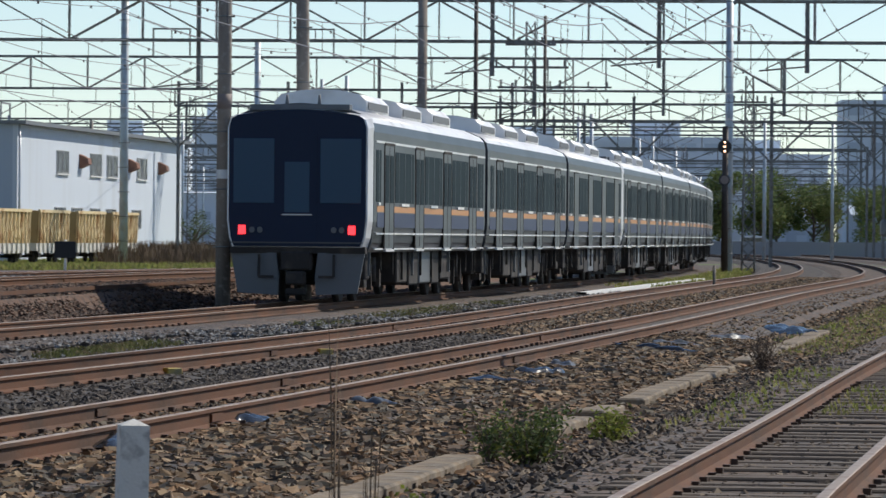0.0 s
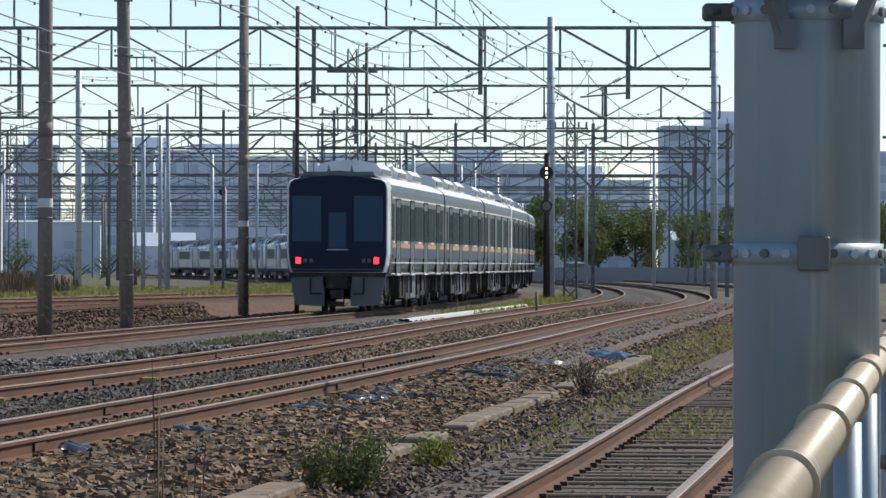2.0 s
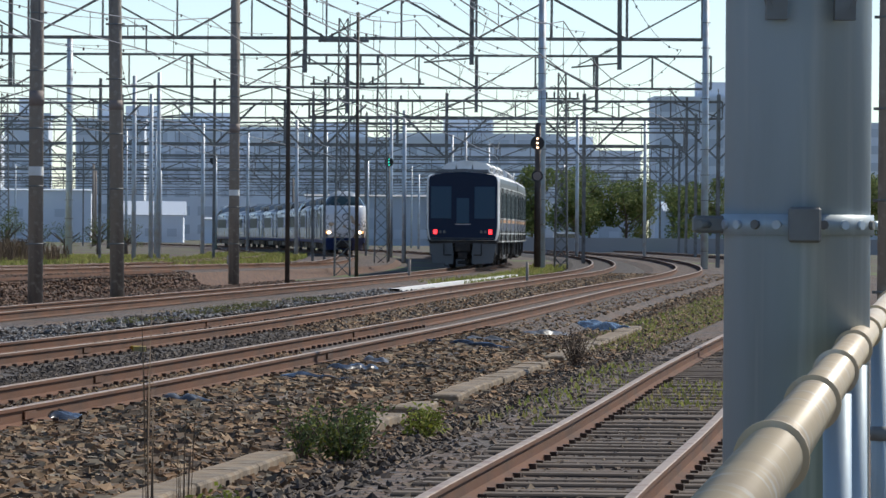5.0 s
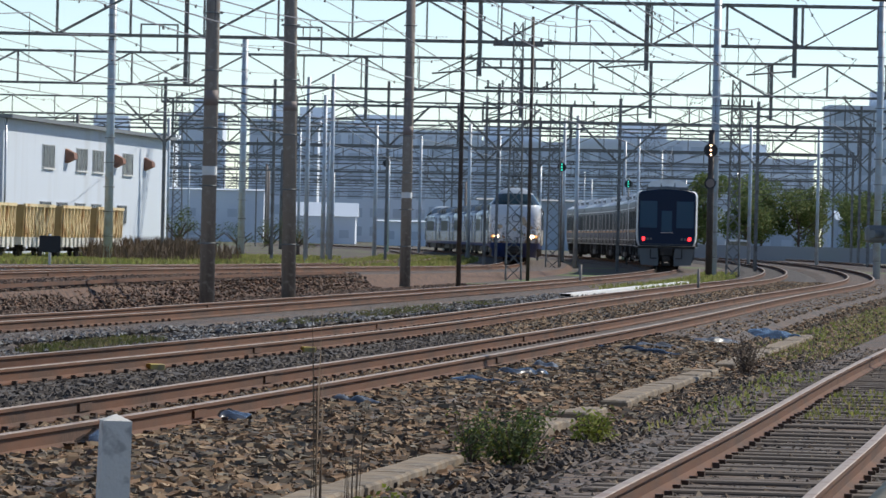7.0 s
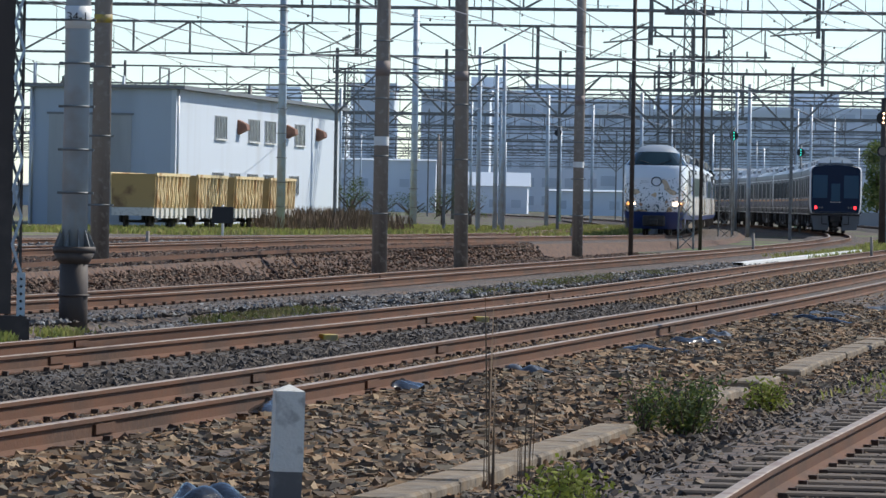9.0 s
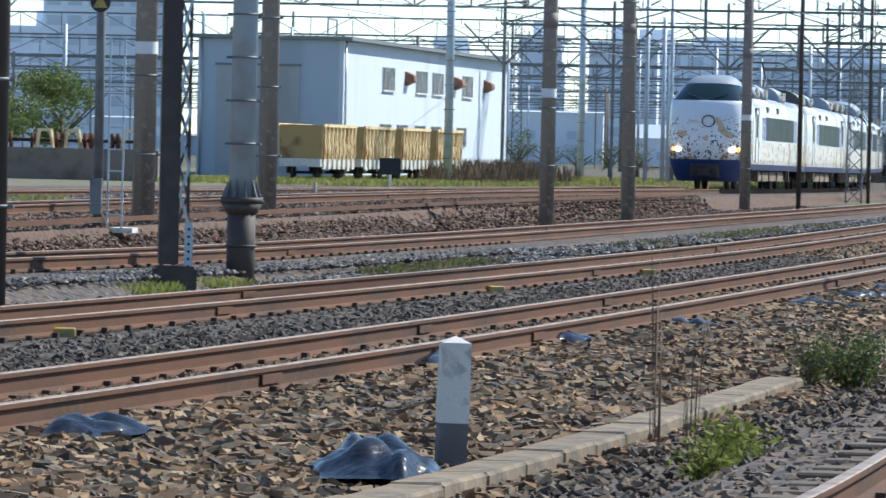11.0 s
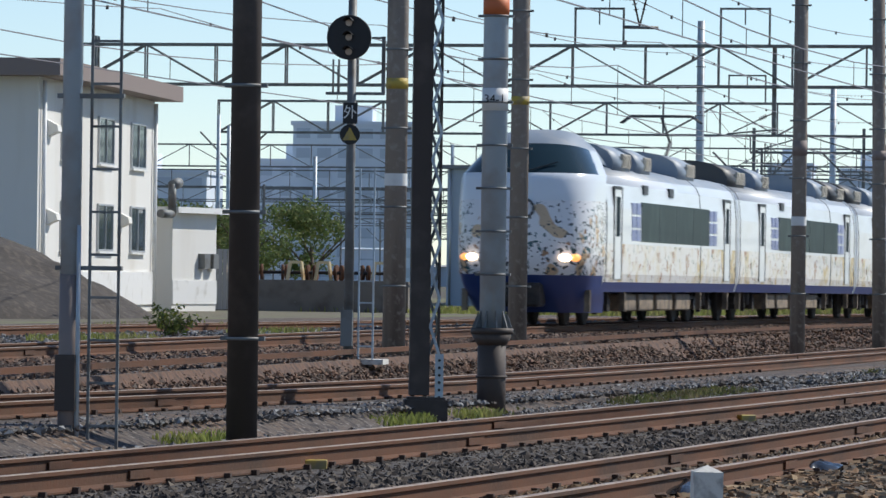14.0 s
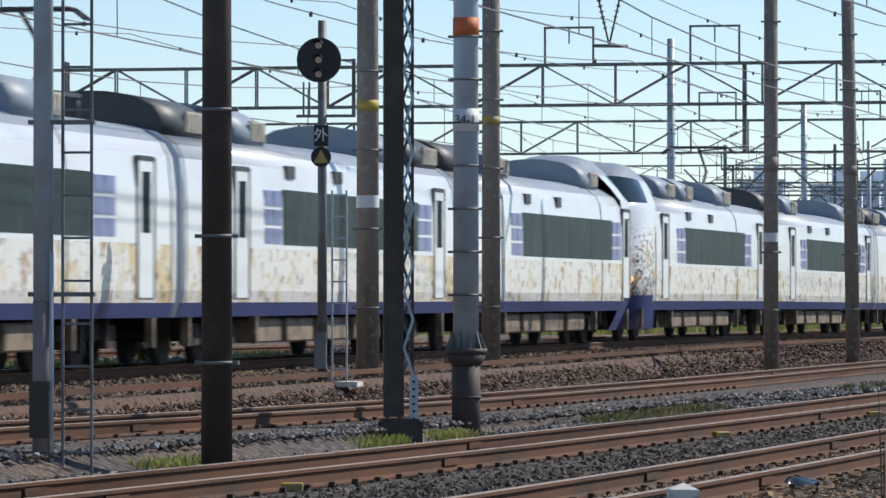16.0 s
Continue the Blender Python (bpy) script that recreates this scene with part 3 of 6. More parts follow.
stones("ballast_stones", "rusty brown stones between the raised rails", "stone_rust", 5000, strip(T5, 38, 140, -.45, 0.45, 1.3), 0.04, 11, lambda x, y: T5.z(y) - .16)
stones("ballast_stones", "mixed brown stones of the diverging track", "stone_dark", 7000, strip(T3, 36, 110, -1.6, 0.45, 1.3), 0.042, 12, lambda x, y: T3.z(y) - .17)
stones("ballast_stones", "brown stones between the two far main tracks", "stone_tan", 15000, strip(T1, 74, 190, -3.3, -0.62, 1.5), 0.05, 13, lambda x, y: -.185)
stones("ballast_stones", "dark stones between the rails", "stone_dark", 8000, strip(T2, 24, 130, -.45, .45, 1.4), 0.04, 14, lambda x, y: -.165)
stones("ballast_stones", "rusty stones below the raised bed", "stone_rust", 17000, strip(T3, 58, 165, -4.6, -1.3, 1.3), 0.06, 15, lambda x, y: GROUND + .03)
stones("ballast_stones", "grey stones beside the diverging track", "stone_pale", 6000, strip(T3, 74, 140, .7, 2.7, 1.3), 0.045, 16, lambda x, y: -.22)
stones("ballast_stones", "rusty stones on the far part of the bank", "stone_rust", 6000, strip(EDGE, 86, 149, -.3, .7, 1.2), 0.05, 17, lambda x, y: float(np.interp(x - EDGE.at(y), [0, .45, .7], [T5.z(y) - .15, -.28, GROUND])))
# ---- trains ----
def smooth_sweep(bm, prof, y0, y1, mats):
    """A closed cross-section (x, z) drawn out between two y."""
    a = [bm.verts.new((x, y0, z)) for x, z in prof]
    b = [bm.verts.new((x, y1, z)) for x, z in prof]
    n = len(prof)
    for i in range(n):
        j = (i + 1) % n
        f = bm.faces.new((a[i], a[j], b[j], b[i]))
        f.material_index = mats(prof[i], prof[j])
        f.smooth = abs(prof[i][0]) < 1.44 and prof[i][1] > 2.6
    bm.faces.new(a[::-1])
    bm.faces.new(b)
    bmesh.ops.recalc_face_normals(bm, faces=bm.faces)


def mirror_profile(half):
    return half + [(-x, z) for x, z in half[::-1] if x > 0.001]


def bogie(parent, y, mat="under"):
    bm = bmesh.new()
    for s in (-1, 1):
        box(bm, s * 0.98 - .07, y - 1.45, .42, s * 0.98 + .07, y + 1.45, .62)
        for e in (-1.05, 1.05):
            box(bm, s * 1.0 - .11, y + e - .2, .3, s * 1.0 + .11, y + e + .2, .55)
        tube(bm, (s * 1.02, y, .4), (s * 1.02, y, .85), .16, .16, 8)
        bar(bm, (s * 1.12, y - .6, .75), (s * 1.12, y - .6, .25), .1)
        bar(bm, (s * 1.12, y + .7, .75), (s * 1.12, y + .7, .3), .08)
    box(bm, -.9, y - .25, .4, .9, y + .25, .7)
    b = part("bogie", bm, mat, parent, "grimy dark bogie frame")
    for e in (-1.05, 1.05):
        bm = bmesh.new()
        for s in (-1, 1):
            tube(bm, (s * .47, y + e, .43), (s * .61, y + e, .43), .43, .43, 20)
        tube(bm, (-.55, y + e, .43), (.55, y + e, .43), .08, .08, 8)
        part("wheelset", bm, "under", b)
    return b


def commuter_car(cab):
    """A stainless commuter car, 20 m over its ends; a cab stands at -y where asked."""
    t = thing("commuter_train_car", "stainless steel commuter train car with orange and navy stripes", "train car", "cars of the commuter train")
    half = [(1.36, .95), (1.43, 1.12), (1.475, 1.5), (1.475, 3.12), (1.44, 3.28), (1.34, 3.38), (.95, 3.53), (.5, 3.6), (0.0, 3.63)]
    y0 = -9.75 if not cab else -9.45
    bm = bmesh.new()
    smooth_sweep(bm, mirror_profile(half), y0, 9.75, lambda a, b: 1 if min(a[1], b[1]) > 3.15 else 0)
    bmesh.ops.bevel(bm, geom=[e for e in bm.edges if e.is_boundary], offset=.01, affect="EDGES")
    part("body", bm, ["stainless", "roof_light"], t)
    for s in (-1, 1):
        x = s * 1.475
        bm = bmesh.new()
        box(bm, x - .004, y0 + .5, 1.68, x + .006, 9.5, 1.79)
        part("orange_stripe", bm, "orange", t)
        bm = bmesh.new()
        box(bm, x - .004, y0 + .5, 1.40, x + .006, 9.5, 1.66)
        part("navy_stripe", bm, "navy", t)
        for xa, xb, za, zb in ((.02, .014, 1.27, 1.30), (.05, -.01, .99, 1.02), (.03, .016, 2.93, 2.97)):
            bm = bmesh.new()
            box(bm, x - xa, y0 + .3, za, x + xb, 9.6, zb)
            part("body_rib", bm, "roof_light", t)
        for i, c in enumerate((-7.2, -2.4, 2.4, 7.2)):
            bm = bmesh.new()
            box(bm, x - .02, c - .69, 1.02, x + .011, c + .69, 2.9, 0)
            box(bm, x - .02, c - .01, 1.05, x + .015, c + .01, 2.88, 1)
            for e in (-.7, .7):
                box(bm, x - .02, c + e - .025, 1.0, x + .017, c + e + .025, 2.92, 1)
            box(bm, x - .02, c - .7, 2.9, x + .03, c + .7, 2.95, 1)
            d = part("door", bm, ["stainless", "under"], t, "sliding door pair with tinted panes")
            for e in (-.35, .35):
                bm = bmesh.new()
                box(bm, x - .01, c + e - .24, 1.85, x + .019, c + e + .24, 2.72)
                part("pane", bm, "train_glass", d)
            bm = bmesh.new()
            box(bm, x - .02, c - .62, .96, x + .035, c + .62, 1.0)
            part("sill", bm, "white_paint", d, "bright door sill")
        for c, w in ((-4.8, 2.9), (0.0, 2.9), (4.8, 2.9), (8.8, 1.1), (-8.75, .7)):
            bm = bmesh.new()
            box(bm, x - .01, c - w / 2, 1.86, x + .009, c + w / 2, 2.8, 0)
            for k in (-1, 0, 1) if w > 2 else (0,):
                box(bm, x - .01, c + k * w / 3 - .03, 1.86, x + .014, c + k * w / 3 + .03, 2.8, 1)
            part("window", bm, ["train_glass", "stainless"], t)
            bm = bmesh.new()
            box(bm, x - .01, c - w * .2, 1.80, x + .03, c + w * .2, 1.85)
            part("window_latch", bm, "white_paint", t)
    for c in (-5.2, 0.2, 5.4):
        bm = bmesh.new()
        prof = [(.95, 3.5), (.95, 3.72), (.8, 3.86), (.4, 3.93), (0, 3.95)]
        smooth_sweep(bm, mirror_profile(prof), c - 1.7, c + 1.7, lambda a, b: 0)
        u = part("roof_unit", bm, "roof_light", t, "pale rounded air conditioning unit")
        for s in (-1, 1):
            bm = bmesh.new()
            box(bm, s * .94, c - 1.45, 3.58, s * .965, c + 1.45, 3.72)
            part("grille", bm, "skirt", u)
    bogie(t, -6.9)
    bogie(t, 6.9)
    for s in (-1, 1):
        for a, b, z, m in ((-4.6, -3.0, .35, "under"), (-2.7, -1.2, .3, "under"), (-.9, .9, .32, "skirt"), (1.2, 2.4, .3, "under"), (2.7, 4.4, .38, "under"), (-9.3, -8.7, .45, "under"), (8.7, 9.3, .45, "under")):
            bm = bmesh.new()
            box(bm, s * .7, a, z, s * 1.3, b, .97)
            bmesh.ops.bevel(bm, geom=list(bm.edges), offset=.03, segments=1, affect="EDGES")
            part("underfloor_box", bm, m, t)
        for k in range(12):
            bm = bmesh.new()
            yy = -9 + k * 1.6 + random.uniform(-.2, .2)
            bar(bm, (s * 1.34, yy, .97), (s * 1.34, yy, .4 + random.uniform(0, .25)), .05)
            part("hanger_pipe", bm, "under" if k % 4 else "skirt", t)
    if cab:
        half_f = [(1.36, 1.03), (1.43, 1.2), (1.475, 1.5), (1.475, 3.2), (1.42, 3.36), (1.3, 3.42), (.7, 3.5), (0.0, 3.53)]
        bm = bmesh.new()
        f1 = mirror_profile(half_f)
        a = [bm.verts.new((x * 1.0, -9.4, z)) for x, z in f1]
        b = [bm.verts.new((x * .955, -9.82, z if z < 3 else z - .04)) for x, z in f1]
        c = [bm.verts.new((x * .92, -9.84, z * .985 + .03)) for x, z in f1]
        n = len(f1)
        for i in range(n):
            j = (i + 1) % n
            bm.faces.new((a[i], a[j], b[j], b[i]))
            bm.faces.new((b[i], b[j], c[j], c[i]))
        bmesh.ops.recalc_face_normals(bm, faces=bm.faces)
        cf = part("cab_frame", bm, "roof_light", t, "pale rounded steel frame around the cab")
        bm = bmesh.new()
        pts = [bm.verts.new((x * .93, -9.85, z * .985 + .03)) for x, z in f1]
        bm.faces.new(pts)
        r = bmesh.ops.extrude_face_region(bm, geom=list(bm.faces))
        bmesh.ops.translate(bm, verts=[g for g in r["geom"] if isinstance(g, bmesh.types.BMVert)], vec=(0, .1, 0))
        bmesh.ops.recalc_face_normals(bm, faces=bm.faces)
        cab_face = part("cab_face", bm, "cab_glass", t, "black glass cab end of a receding train")
        for x0, x1 in ((-1.28, -.46), (.46, 1.28)):
            bm = bmesh.new()
            box(bm, x0, -9.864, 1.82, x1, -9.845, 2.98)
            bmesh.ops.bevel(bm, geom=list(bm.edges), offset=.008, segments=1, affect="EDGES")
            part("cab_window", bm, "cab_window", cab_face)
        bm = bmesh.new()
        box(bm, -.4, -9.87, 1.12, .4, -9.845, 3.1)
        door = part("gangway_door", bm, "cab_glass", cab_face)
        bm = bmesh.new()
        box(bm, -.25, -9.885, 1.8, .25, -9.86, 2.8)
        part("pane", bm, "cab_window", door)
        bm = bmesh.new()
        box(bm, -.3, -9.9, 1.74, .3, -9.86, 1.765)
        part("handle", bm, "frame", door)
        for s in (-1, 1):
            bm = bmesh.new()
            box(bm, s * 1.1 - .07, -9.89, 1.26, s * 1.1 + .07, -9.85, 1.42)
            part("tail_lamp", bm, "red_lamp", cab_face, "lit red tail lamp")
            bm = bmesh.new()
            for k in (0, 1):
                tube(bm, (s * (.9 - k * .16), -9.885, 1.34), (s * (.9 - k * .16), -9.85, 1.34), .055, n=12)
            part("head_lamp", bm, "skirt", cab_face)
        bm = bmesh.new()
        box(bm, -1.32, -9.9, 1.1, 1.32, -9.85, 1.125)
        part("trim_line", bm, "stainless", cab_face)
        bm = bmesh.new()
        box(bm, -1.36, -9.8, .92, 1.36, -9.5, 1.04)
        part("buffer_beam", bm, "under", t)
        for s in (-1, 1):
            bm = bmesh.new()
            v = [bm.verts.new(p) for p in ((s * .42, -9.82, .93), (s * 1.34, -9.72, .93), (s * 1.2, -9.72, .2), (s * .38, -9.8, .16), (s * .36, -9.8, .5))]
            bm.faces.new(v)
            r = bmesh.ops.extrude_face_region(bm, geom=list(bm.faces))
            bmesh.ops.translate(bm, verts=[g for g in r["geom"] if isinstance(g, bmesh.types.BMVert)], vec=(0, .08, 0))
            bmesh.ops.recalc_face_normals(bm, faces=bm.faces)
            part("skirt", bm, "skirt", t)
            bm = bmesh.new()
            bar(bm, (s * .75, -9.86, .9), (s * .75, -9.9, .5), .05)
            bar(bm, (s * .75, -9.9, .5), (s * .45, -9.95, .5), .05)
            part("hose", bm, "under", t)
        bm = bmesh.new()
        box(bm, -.3, -10.0, .62, .3, -9.6, .95)
        box(bm, -.18, -10.12, .36, .18, -9.7, .6)
        box(bm, -.2, -10.0, .16, .2, -9.8, .3)
        bmesh.ops.bevel(bm, geom=list(bm.edges), offset=.03, segments=1, affect="EDGES")
        part("coupler", bm, "under", t)
        bm = bmesh.new()
        box(bm, -1.0, -9.6, 3.5, 1.0, -9.2, 3.6)
        for x in (.35, -.3):
            tube(bm, (x, -9.3, 3.55), (x, -9.3, 3.78), .05, .02, 8)
        part("roof_fitting", bm, "skirt", t)
    # the body stands a little taller over the wheels
    for o in [q for c in t.children for q in (c, *c.children)]:
        for v in o.data.vertices:
            if v.co.z > .3 and not o.name.startswith("wheelset"):
                v.co.z += (v.co.z - .3) * .105
    return t


def express_car(lead, tail=False, panto=False):
    """A white airport express car, 20.4 m; lead: with a rounded cab at -y, tail: at +y."""
    t = thing("express_train_car", "white express train car with floral print and blue sill", "train car", "cars of the white express train")
    half = [(1.36, .72), (1.43, .93), (1.45, 1.1), (1.455, 1.75), (1.45, 2.5), (1.40, 3.0), (1.30, 3.2), (1.05, 3.38), (.6, 3.48), (0, 3.52)]
    y0, y1 = (-8.2 if lead else -10.05), (8.2 if tail else 10.05)

    def mats(a, b):
        z = (a[1] + b[1]) / 2
        return 2 if z < .92 else 3 if z < 1.75 and z > 1.0 else 1 if z > 3.1 else 0
    bm = bmesh.new()
    smooth_sweep(bm, mirror_profile(half), y0, y1, mats)
    part("body", bm, ["express_white", "express_roof", "express_blue", "floral"], t)
    for s in (-1, 1):
        x = s * 1.455
        w0, w1 = (-3.8, 6.5) if not lead else (-3.7, 5.6)
        bm = bmesh.new()
        box(bm, x - .03, w0, 1.82, x + .008, w1, 2.68, 0)
        for k in range(1, 4):
            yy = w0 + (w1 - w0) * k / 4
            box(bm, x - .03, yy - .02, 1.82, x + .012, yy + .02, 2.68, 1)
        part("window_band", bm, ["side_glass", "charcoal"], t, "long dark tinted window band")
        for base in (w0 - 1.2, w0 - .62, w1 + .1, w1 + .68):
            for k in range(3):
                bm = bmesh.new()
                box(bm, x - .03, base, 1.83 + k * .29, x + .008, base + .5, 2.07 + k * .29)
                part("small_pane", bm, "purple_pane", t)
        for c in ((-6.6 if lead else -6.45), 8.4):
            bm = bmesh.new()
            box(bm, x - .05, c - .4, 1.0, x + .004, c + .4, 2.9)
            d = part("door", bm, "express_white", t, "white plug door with dark seams")
            for e in (-.45, .45):
                bm = bmesh.new()
                box(bm, x - .05, c + e - .045, 1.0, x + .01, c + e + .045, 2.95)
                part("door_seam", bm, "charcoal", d)
            bm = bmesh.new()
            box(bm, x - .05, c - .4, 2.9, x + .014, c + .4, 2.97)
            part("door_head", bm, "charcoal", d)
            bm = bmesh.new()
            box(bm, x - .04, c - .22, 1.9, x + .01, c + .22, 2.75)
            part("pane", bm, "train_glass", d)
        for yy in (w0 + 4.0, w0 + .6):
            bm = bmesh.new()
            box(bm, s * 1.36, yy - .28, 2.86, s * 1.445, yy + .28, 3.06)
            part("destination_sign", bm, "charcoal", t)
        for yy in (y0 + .25, w1 - 1.2, y1 - .25):
            bm = bmesh.new()
            for (xa, za), (xb, zb) in zip(half[1:7], half[2:8]):
                bar(bm, (s * (xa + .004), yy, za), (s * (xb + .004), yy, zb), .05, .012)
            part("body_seam", bm, "charcoal", t)
        for a, b in ((-4.8, -2.9), (-2.5, -.7), (-.2, 1.9), (2.4, 4.4)):
            bm = bmesh.new()
            box(bm, s * .7, a, .3, s * 1.22, b, .68)
            bmesh.ops.bevel(bm, geom=list(bm.edges), offset=.03, segments=1, affect="EDGES")
            part("underfloor_box", bm, "tan_box", t, "dusty beige equipment box")
        for yy in (-9.2, -5.1, 5.1, 9.2):
            bm = bmesh.new()
            box(bm, s * 1.24, yy - .06, .3, s * 1.36, yy + .06, .76)
            part("step_hanger", bm, "tan_box", t)
    bogie(t, -6.8)
    bogie(t, 6.8)
    fair = [(-8.6, 2.6, "charcoal"), (-4.6, 2.0, "express_roof"), (5.6, 2.0, "express_roof"), (8.5, 2.6, "charcoal")]
    if lead:
        fair = [(-4.4, 2.2, "express_roof"), (-1.6, 1.8, "express_roof"), (4.2, 2.4, "express_roof")]
    if tail:
        fair = fair[:3]
    for c, ln, mt in fair:
        bm = bmesh.new()
        prof = [(1.1, 3.34), (1.12, 3.55), (1.0, 3.75), (.7, 3.9), (.3, 3.97), (0, 3.98)]
        smooth_sweep(bm, mirror_profile(prof), c - ln / 2, c + ln / 2, lambda a, b: 0)
        u = part("roof_fairing", bm, mt, t, "arched roof fairing with pale louvred side")
        for s in (-1, 1):
            bm = bmesh.new()
            box(bm, s * 1.09, c + ln * .02, 3.42, s * 1.14, c + ln * .47, 3.72)
            for k in range(5):
                box(bm, s * 1.14, c + ln * (.06 + k * .08), 3.45, s * 1.16, c + ln * (.1 + k * .08), 3.69)
            part("louvre", bm, "rib_louvre", u, "pale beige louvred side")
    if panto:
        bm = bmesh.new()
        for y in (7.0, 8.2):
            for s in (-.5, .5):
                tube(bm, (s, y, 3.5), (s, y, 3.78), .07, .05, 8)
        bar(bm, (-.55, 7.0, 3.8), (-.55, 8.2, 3.8), .06)
        bar(bm, (.55, 7.0, 3.8), (.55, 8.2, 3.8), .06)
        for k in range(7):
            box(bm, -.3 + random.uniform(-.3, .3), 5.7 + k * .16, 3.5, .2 + random.uniform(-.2, .3), 5.82 + k * .16, 3.75 + random.uniform(0, .1))
        p = part("pantograph", bm, "charcoal", t, "raised single arm pantograph")
        bm = bmesh.new()
        tube(bm, (0, 7.6, 3.8), (0, 8.5, 4.35), .045, n=8)
        tube(bm, (0, 8.5, 4.35), (0, 7.2, 4.93), .035, n=8)
        part("arm", bm, "charcoal", p)
        bm = bmesh.new()
        for e in (-.15, .15):
            tube(bm, (-.75, 7.2 + e, 4.95), (.75, 7.2 + e, 4.95), .03, n=8)
            tube(bm, (.75, 7.2 + e, 4.95), (.98, 7.2 + e, 4.78), .022, n=8)
            tube(bm, (-.75, 7.2 + e, 4.95), (-.98, 7.2 + e, 4.78), .022, n=8)
        part("pan_head", bm, "charcoal", p)
    for end, s in ((lead, -1), (tail, 1)):
        if end:
            express_nose(t, s)
    return t


def express_nose(t, s):
    """The rounded cab: lower face, wrap-round windscreen and domed roof as one skin."""
    rows = [(.9, .28, 1.25, 0, 2), (.62, .5, 1.32, 0, 2), (.22, .85, 1.4, 0, 2), (.12, 1.02, 1.43, 0, 2), (.06, 1.06, 1.445, 0, 1), (.0, 1.5, 1.455, 0, 1), (.02, 2.1, 1.455, 0, 1), (.08, 2.6, 1.45, 0, 0),
            (.18, 3.0, 1.43, 0, 0), (.26, 3.14, 1.42, .0, 0), (.30, 3.17, 1.41, .01, 3), (.62, 3.46, 1.26, .05, 3), (1.1, 3.8, 1.06, .12, 4), (1.32, 3.93, .98, .18, 4), (1.9, 4.1, .92, .34, 4), (2.8, 4.14, .92, .48, 4), (3.9, 3.98, .95, .45, 4), (5.2, 3.5, 1.0, .2, 4)]
    cols = 25
    bm = bmesh.new()
    last = None
    for back, z, w, drop, m in rows:
        row = []
        for k in range(cols):
            u = -1 + 2 * k / (cols - 1)
            a = u * math.pi / 2
            x = w * math.copysign(abs(math.sin(a)) ** (0.62 if back < .6 else 0.8), u)
            deep = 2.1 if back < 1.0 else max(2.1 - (back - 1.0) * .9, .05)
            y = -10.2 + back + deep * (1 - max(math.cos(a), 0) ** 0.42)
            row.append(bm.verts.new((x, y, z - drop * abs(u) ** 2.2)))
        if last:
            for k in range(cols - 1):
                f = bm.faces.new((last[k], last[k + 1], row[k + 1], row[k]))
                f.material_index = lm if not (lm == 3 and (k < 1 or k > cols - 3)) else 0
                f.smooth = True
        last, lm = row, m
    # flat cheeks back to the body
    bmesh.ops.recalc_face_normals(bm, faces=bm.faces)
    turn = Matrix.Rotation(math.pi, 4, "Z") if s > 0 else Matrix()
    bmesh.ops.transform(bm, matrix=turn, verts=bm.verts)
    nose = part("cab_nose", bm, ["express_white", "floral_front", "express_blue", "express_glass", "express_roof"], t, "rounded white cab nose with leaf print")
    for e in (-1, 1):
        bm = bmesh.new()
        r = bmesh.ops.create_uvsphere(bm, u_segments=16, v_segments=8, radius=1, matrix=turn @ Matrix.Translation((e * .97, -10.02, 1.42)) @ Matrix.Diagonal((.14, .16, .085, 1)))
        part("head_lamp", bm, "head_lamp" if s < 0 else "skirt", nose, "lit warm white head lamp" if s < 0 else "")
        bm = bmesh.new()
        bmesh.ops.create_uvsphere(bm, u_segments=16, v_segments=8, radius=1, matrix=turn @ Matrix.Translation((e * 1.15, -9.86, 1.42)) @ Matrix.Diagonal((.12, .16, .085, 1)))
        part("side_lamp", bm, "amber_lamp" if s < 0 else "skirt", nose)
    bm = bmesh.new()
    box(bm, -.5, -10.35, .4, .5, -9.6, .9, 0, turn)
    box(bm, -.2, -10.5, .45, .2, -10.0, .75, 0, turn)
    bmesh.ops.bevel(bm, geom=list(bm.edges), offset=.05, segments=1, affect="EDGES")
    part("coupler", bm, "under", nose)
    bm = bmesh.new()
    for k in range(13):
        a = k * math.tau / 13
        bmesh.ops.create_uvsphere(bm, u_segments=8, v_segments=5, radius=1, matrix=turn @ Matrix.Translation((.1 + .22 * math.cos(a), -10.165, 2.43 + .2 * math.sin(a))) @ Matrix.Rotation(-a, 4, "Y") @ Matrix.Diagonal((.03, .03, .055, 1)))
    part("wreath_emblem", bm, "charcoal", nose, "round printed wreath of dark leaves")
    bm = bmesh.new()
    box(bm, -.62, -10.16, 2.43, -.28, -10.1, 2.455, 0, turn)
    box(bm, -.58, -10.16, 2.37, -.22, -10.1, 2.39, 0, turn)
    part("print_line", bm, "frame", nose)
    for e in (-1, 1):
        bm = bmesh.new()
        bar(bm, turn @ Vector((e * .12, -9.93, 3.2)), turn @ Vector((e * .72, -9.62, 3.4)), .025)
        part("wiper", bm, "black", nose)


CARS = []
ROAD_A = [(0, 95), (2, 134.6), (4, 173), (5.5, 201), (7, 230), (9, 270), (12, 330), (16, 408)]
ROAD_B = [(0, 430), (3, 360), (5.5, 301), (7, 265), (9, 218), (11, 171.5), (12.5, 136), (13.5, 111), (14.5, 85.7), (15, 72.9), (16, 47.3)]


def timetable(road):
    ts = np.arange(0, 16.01, 0.5)
    line = Line(road)
    return [(float(s), float(line.at(s))) for s in ts]


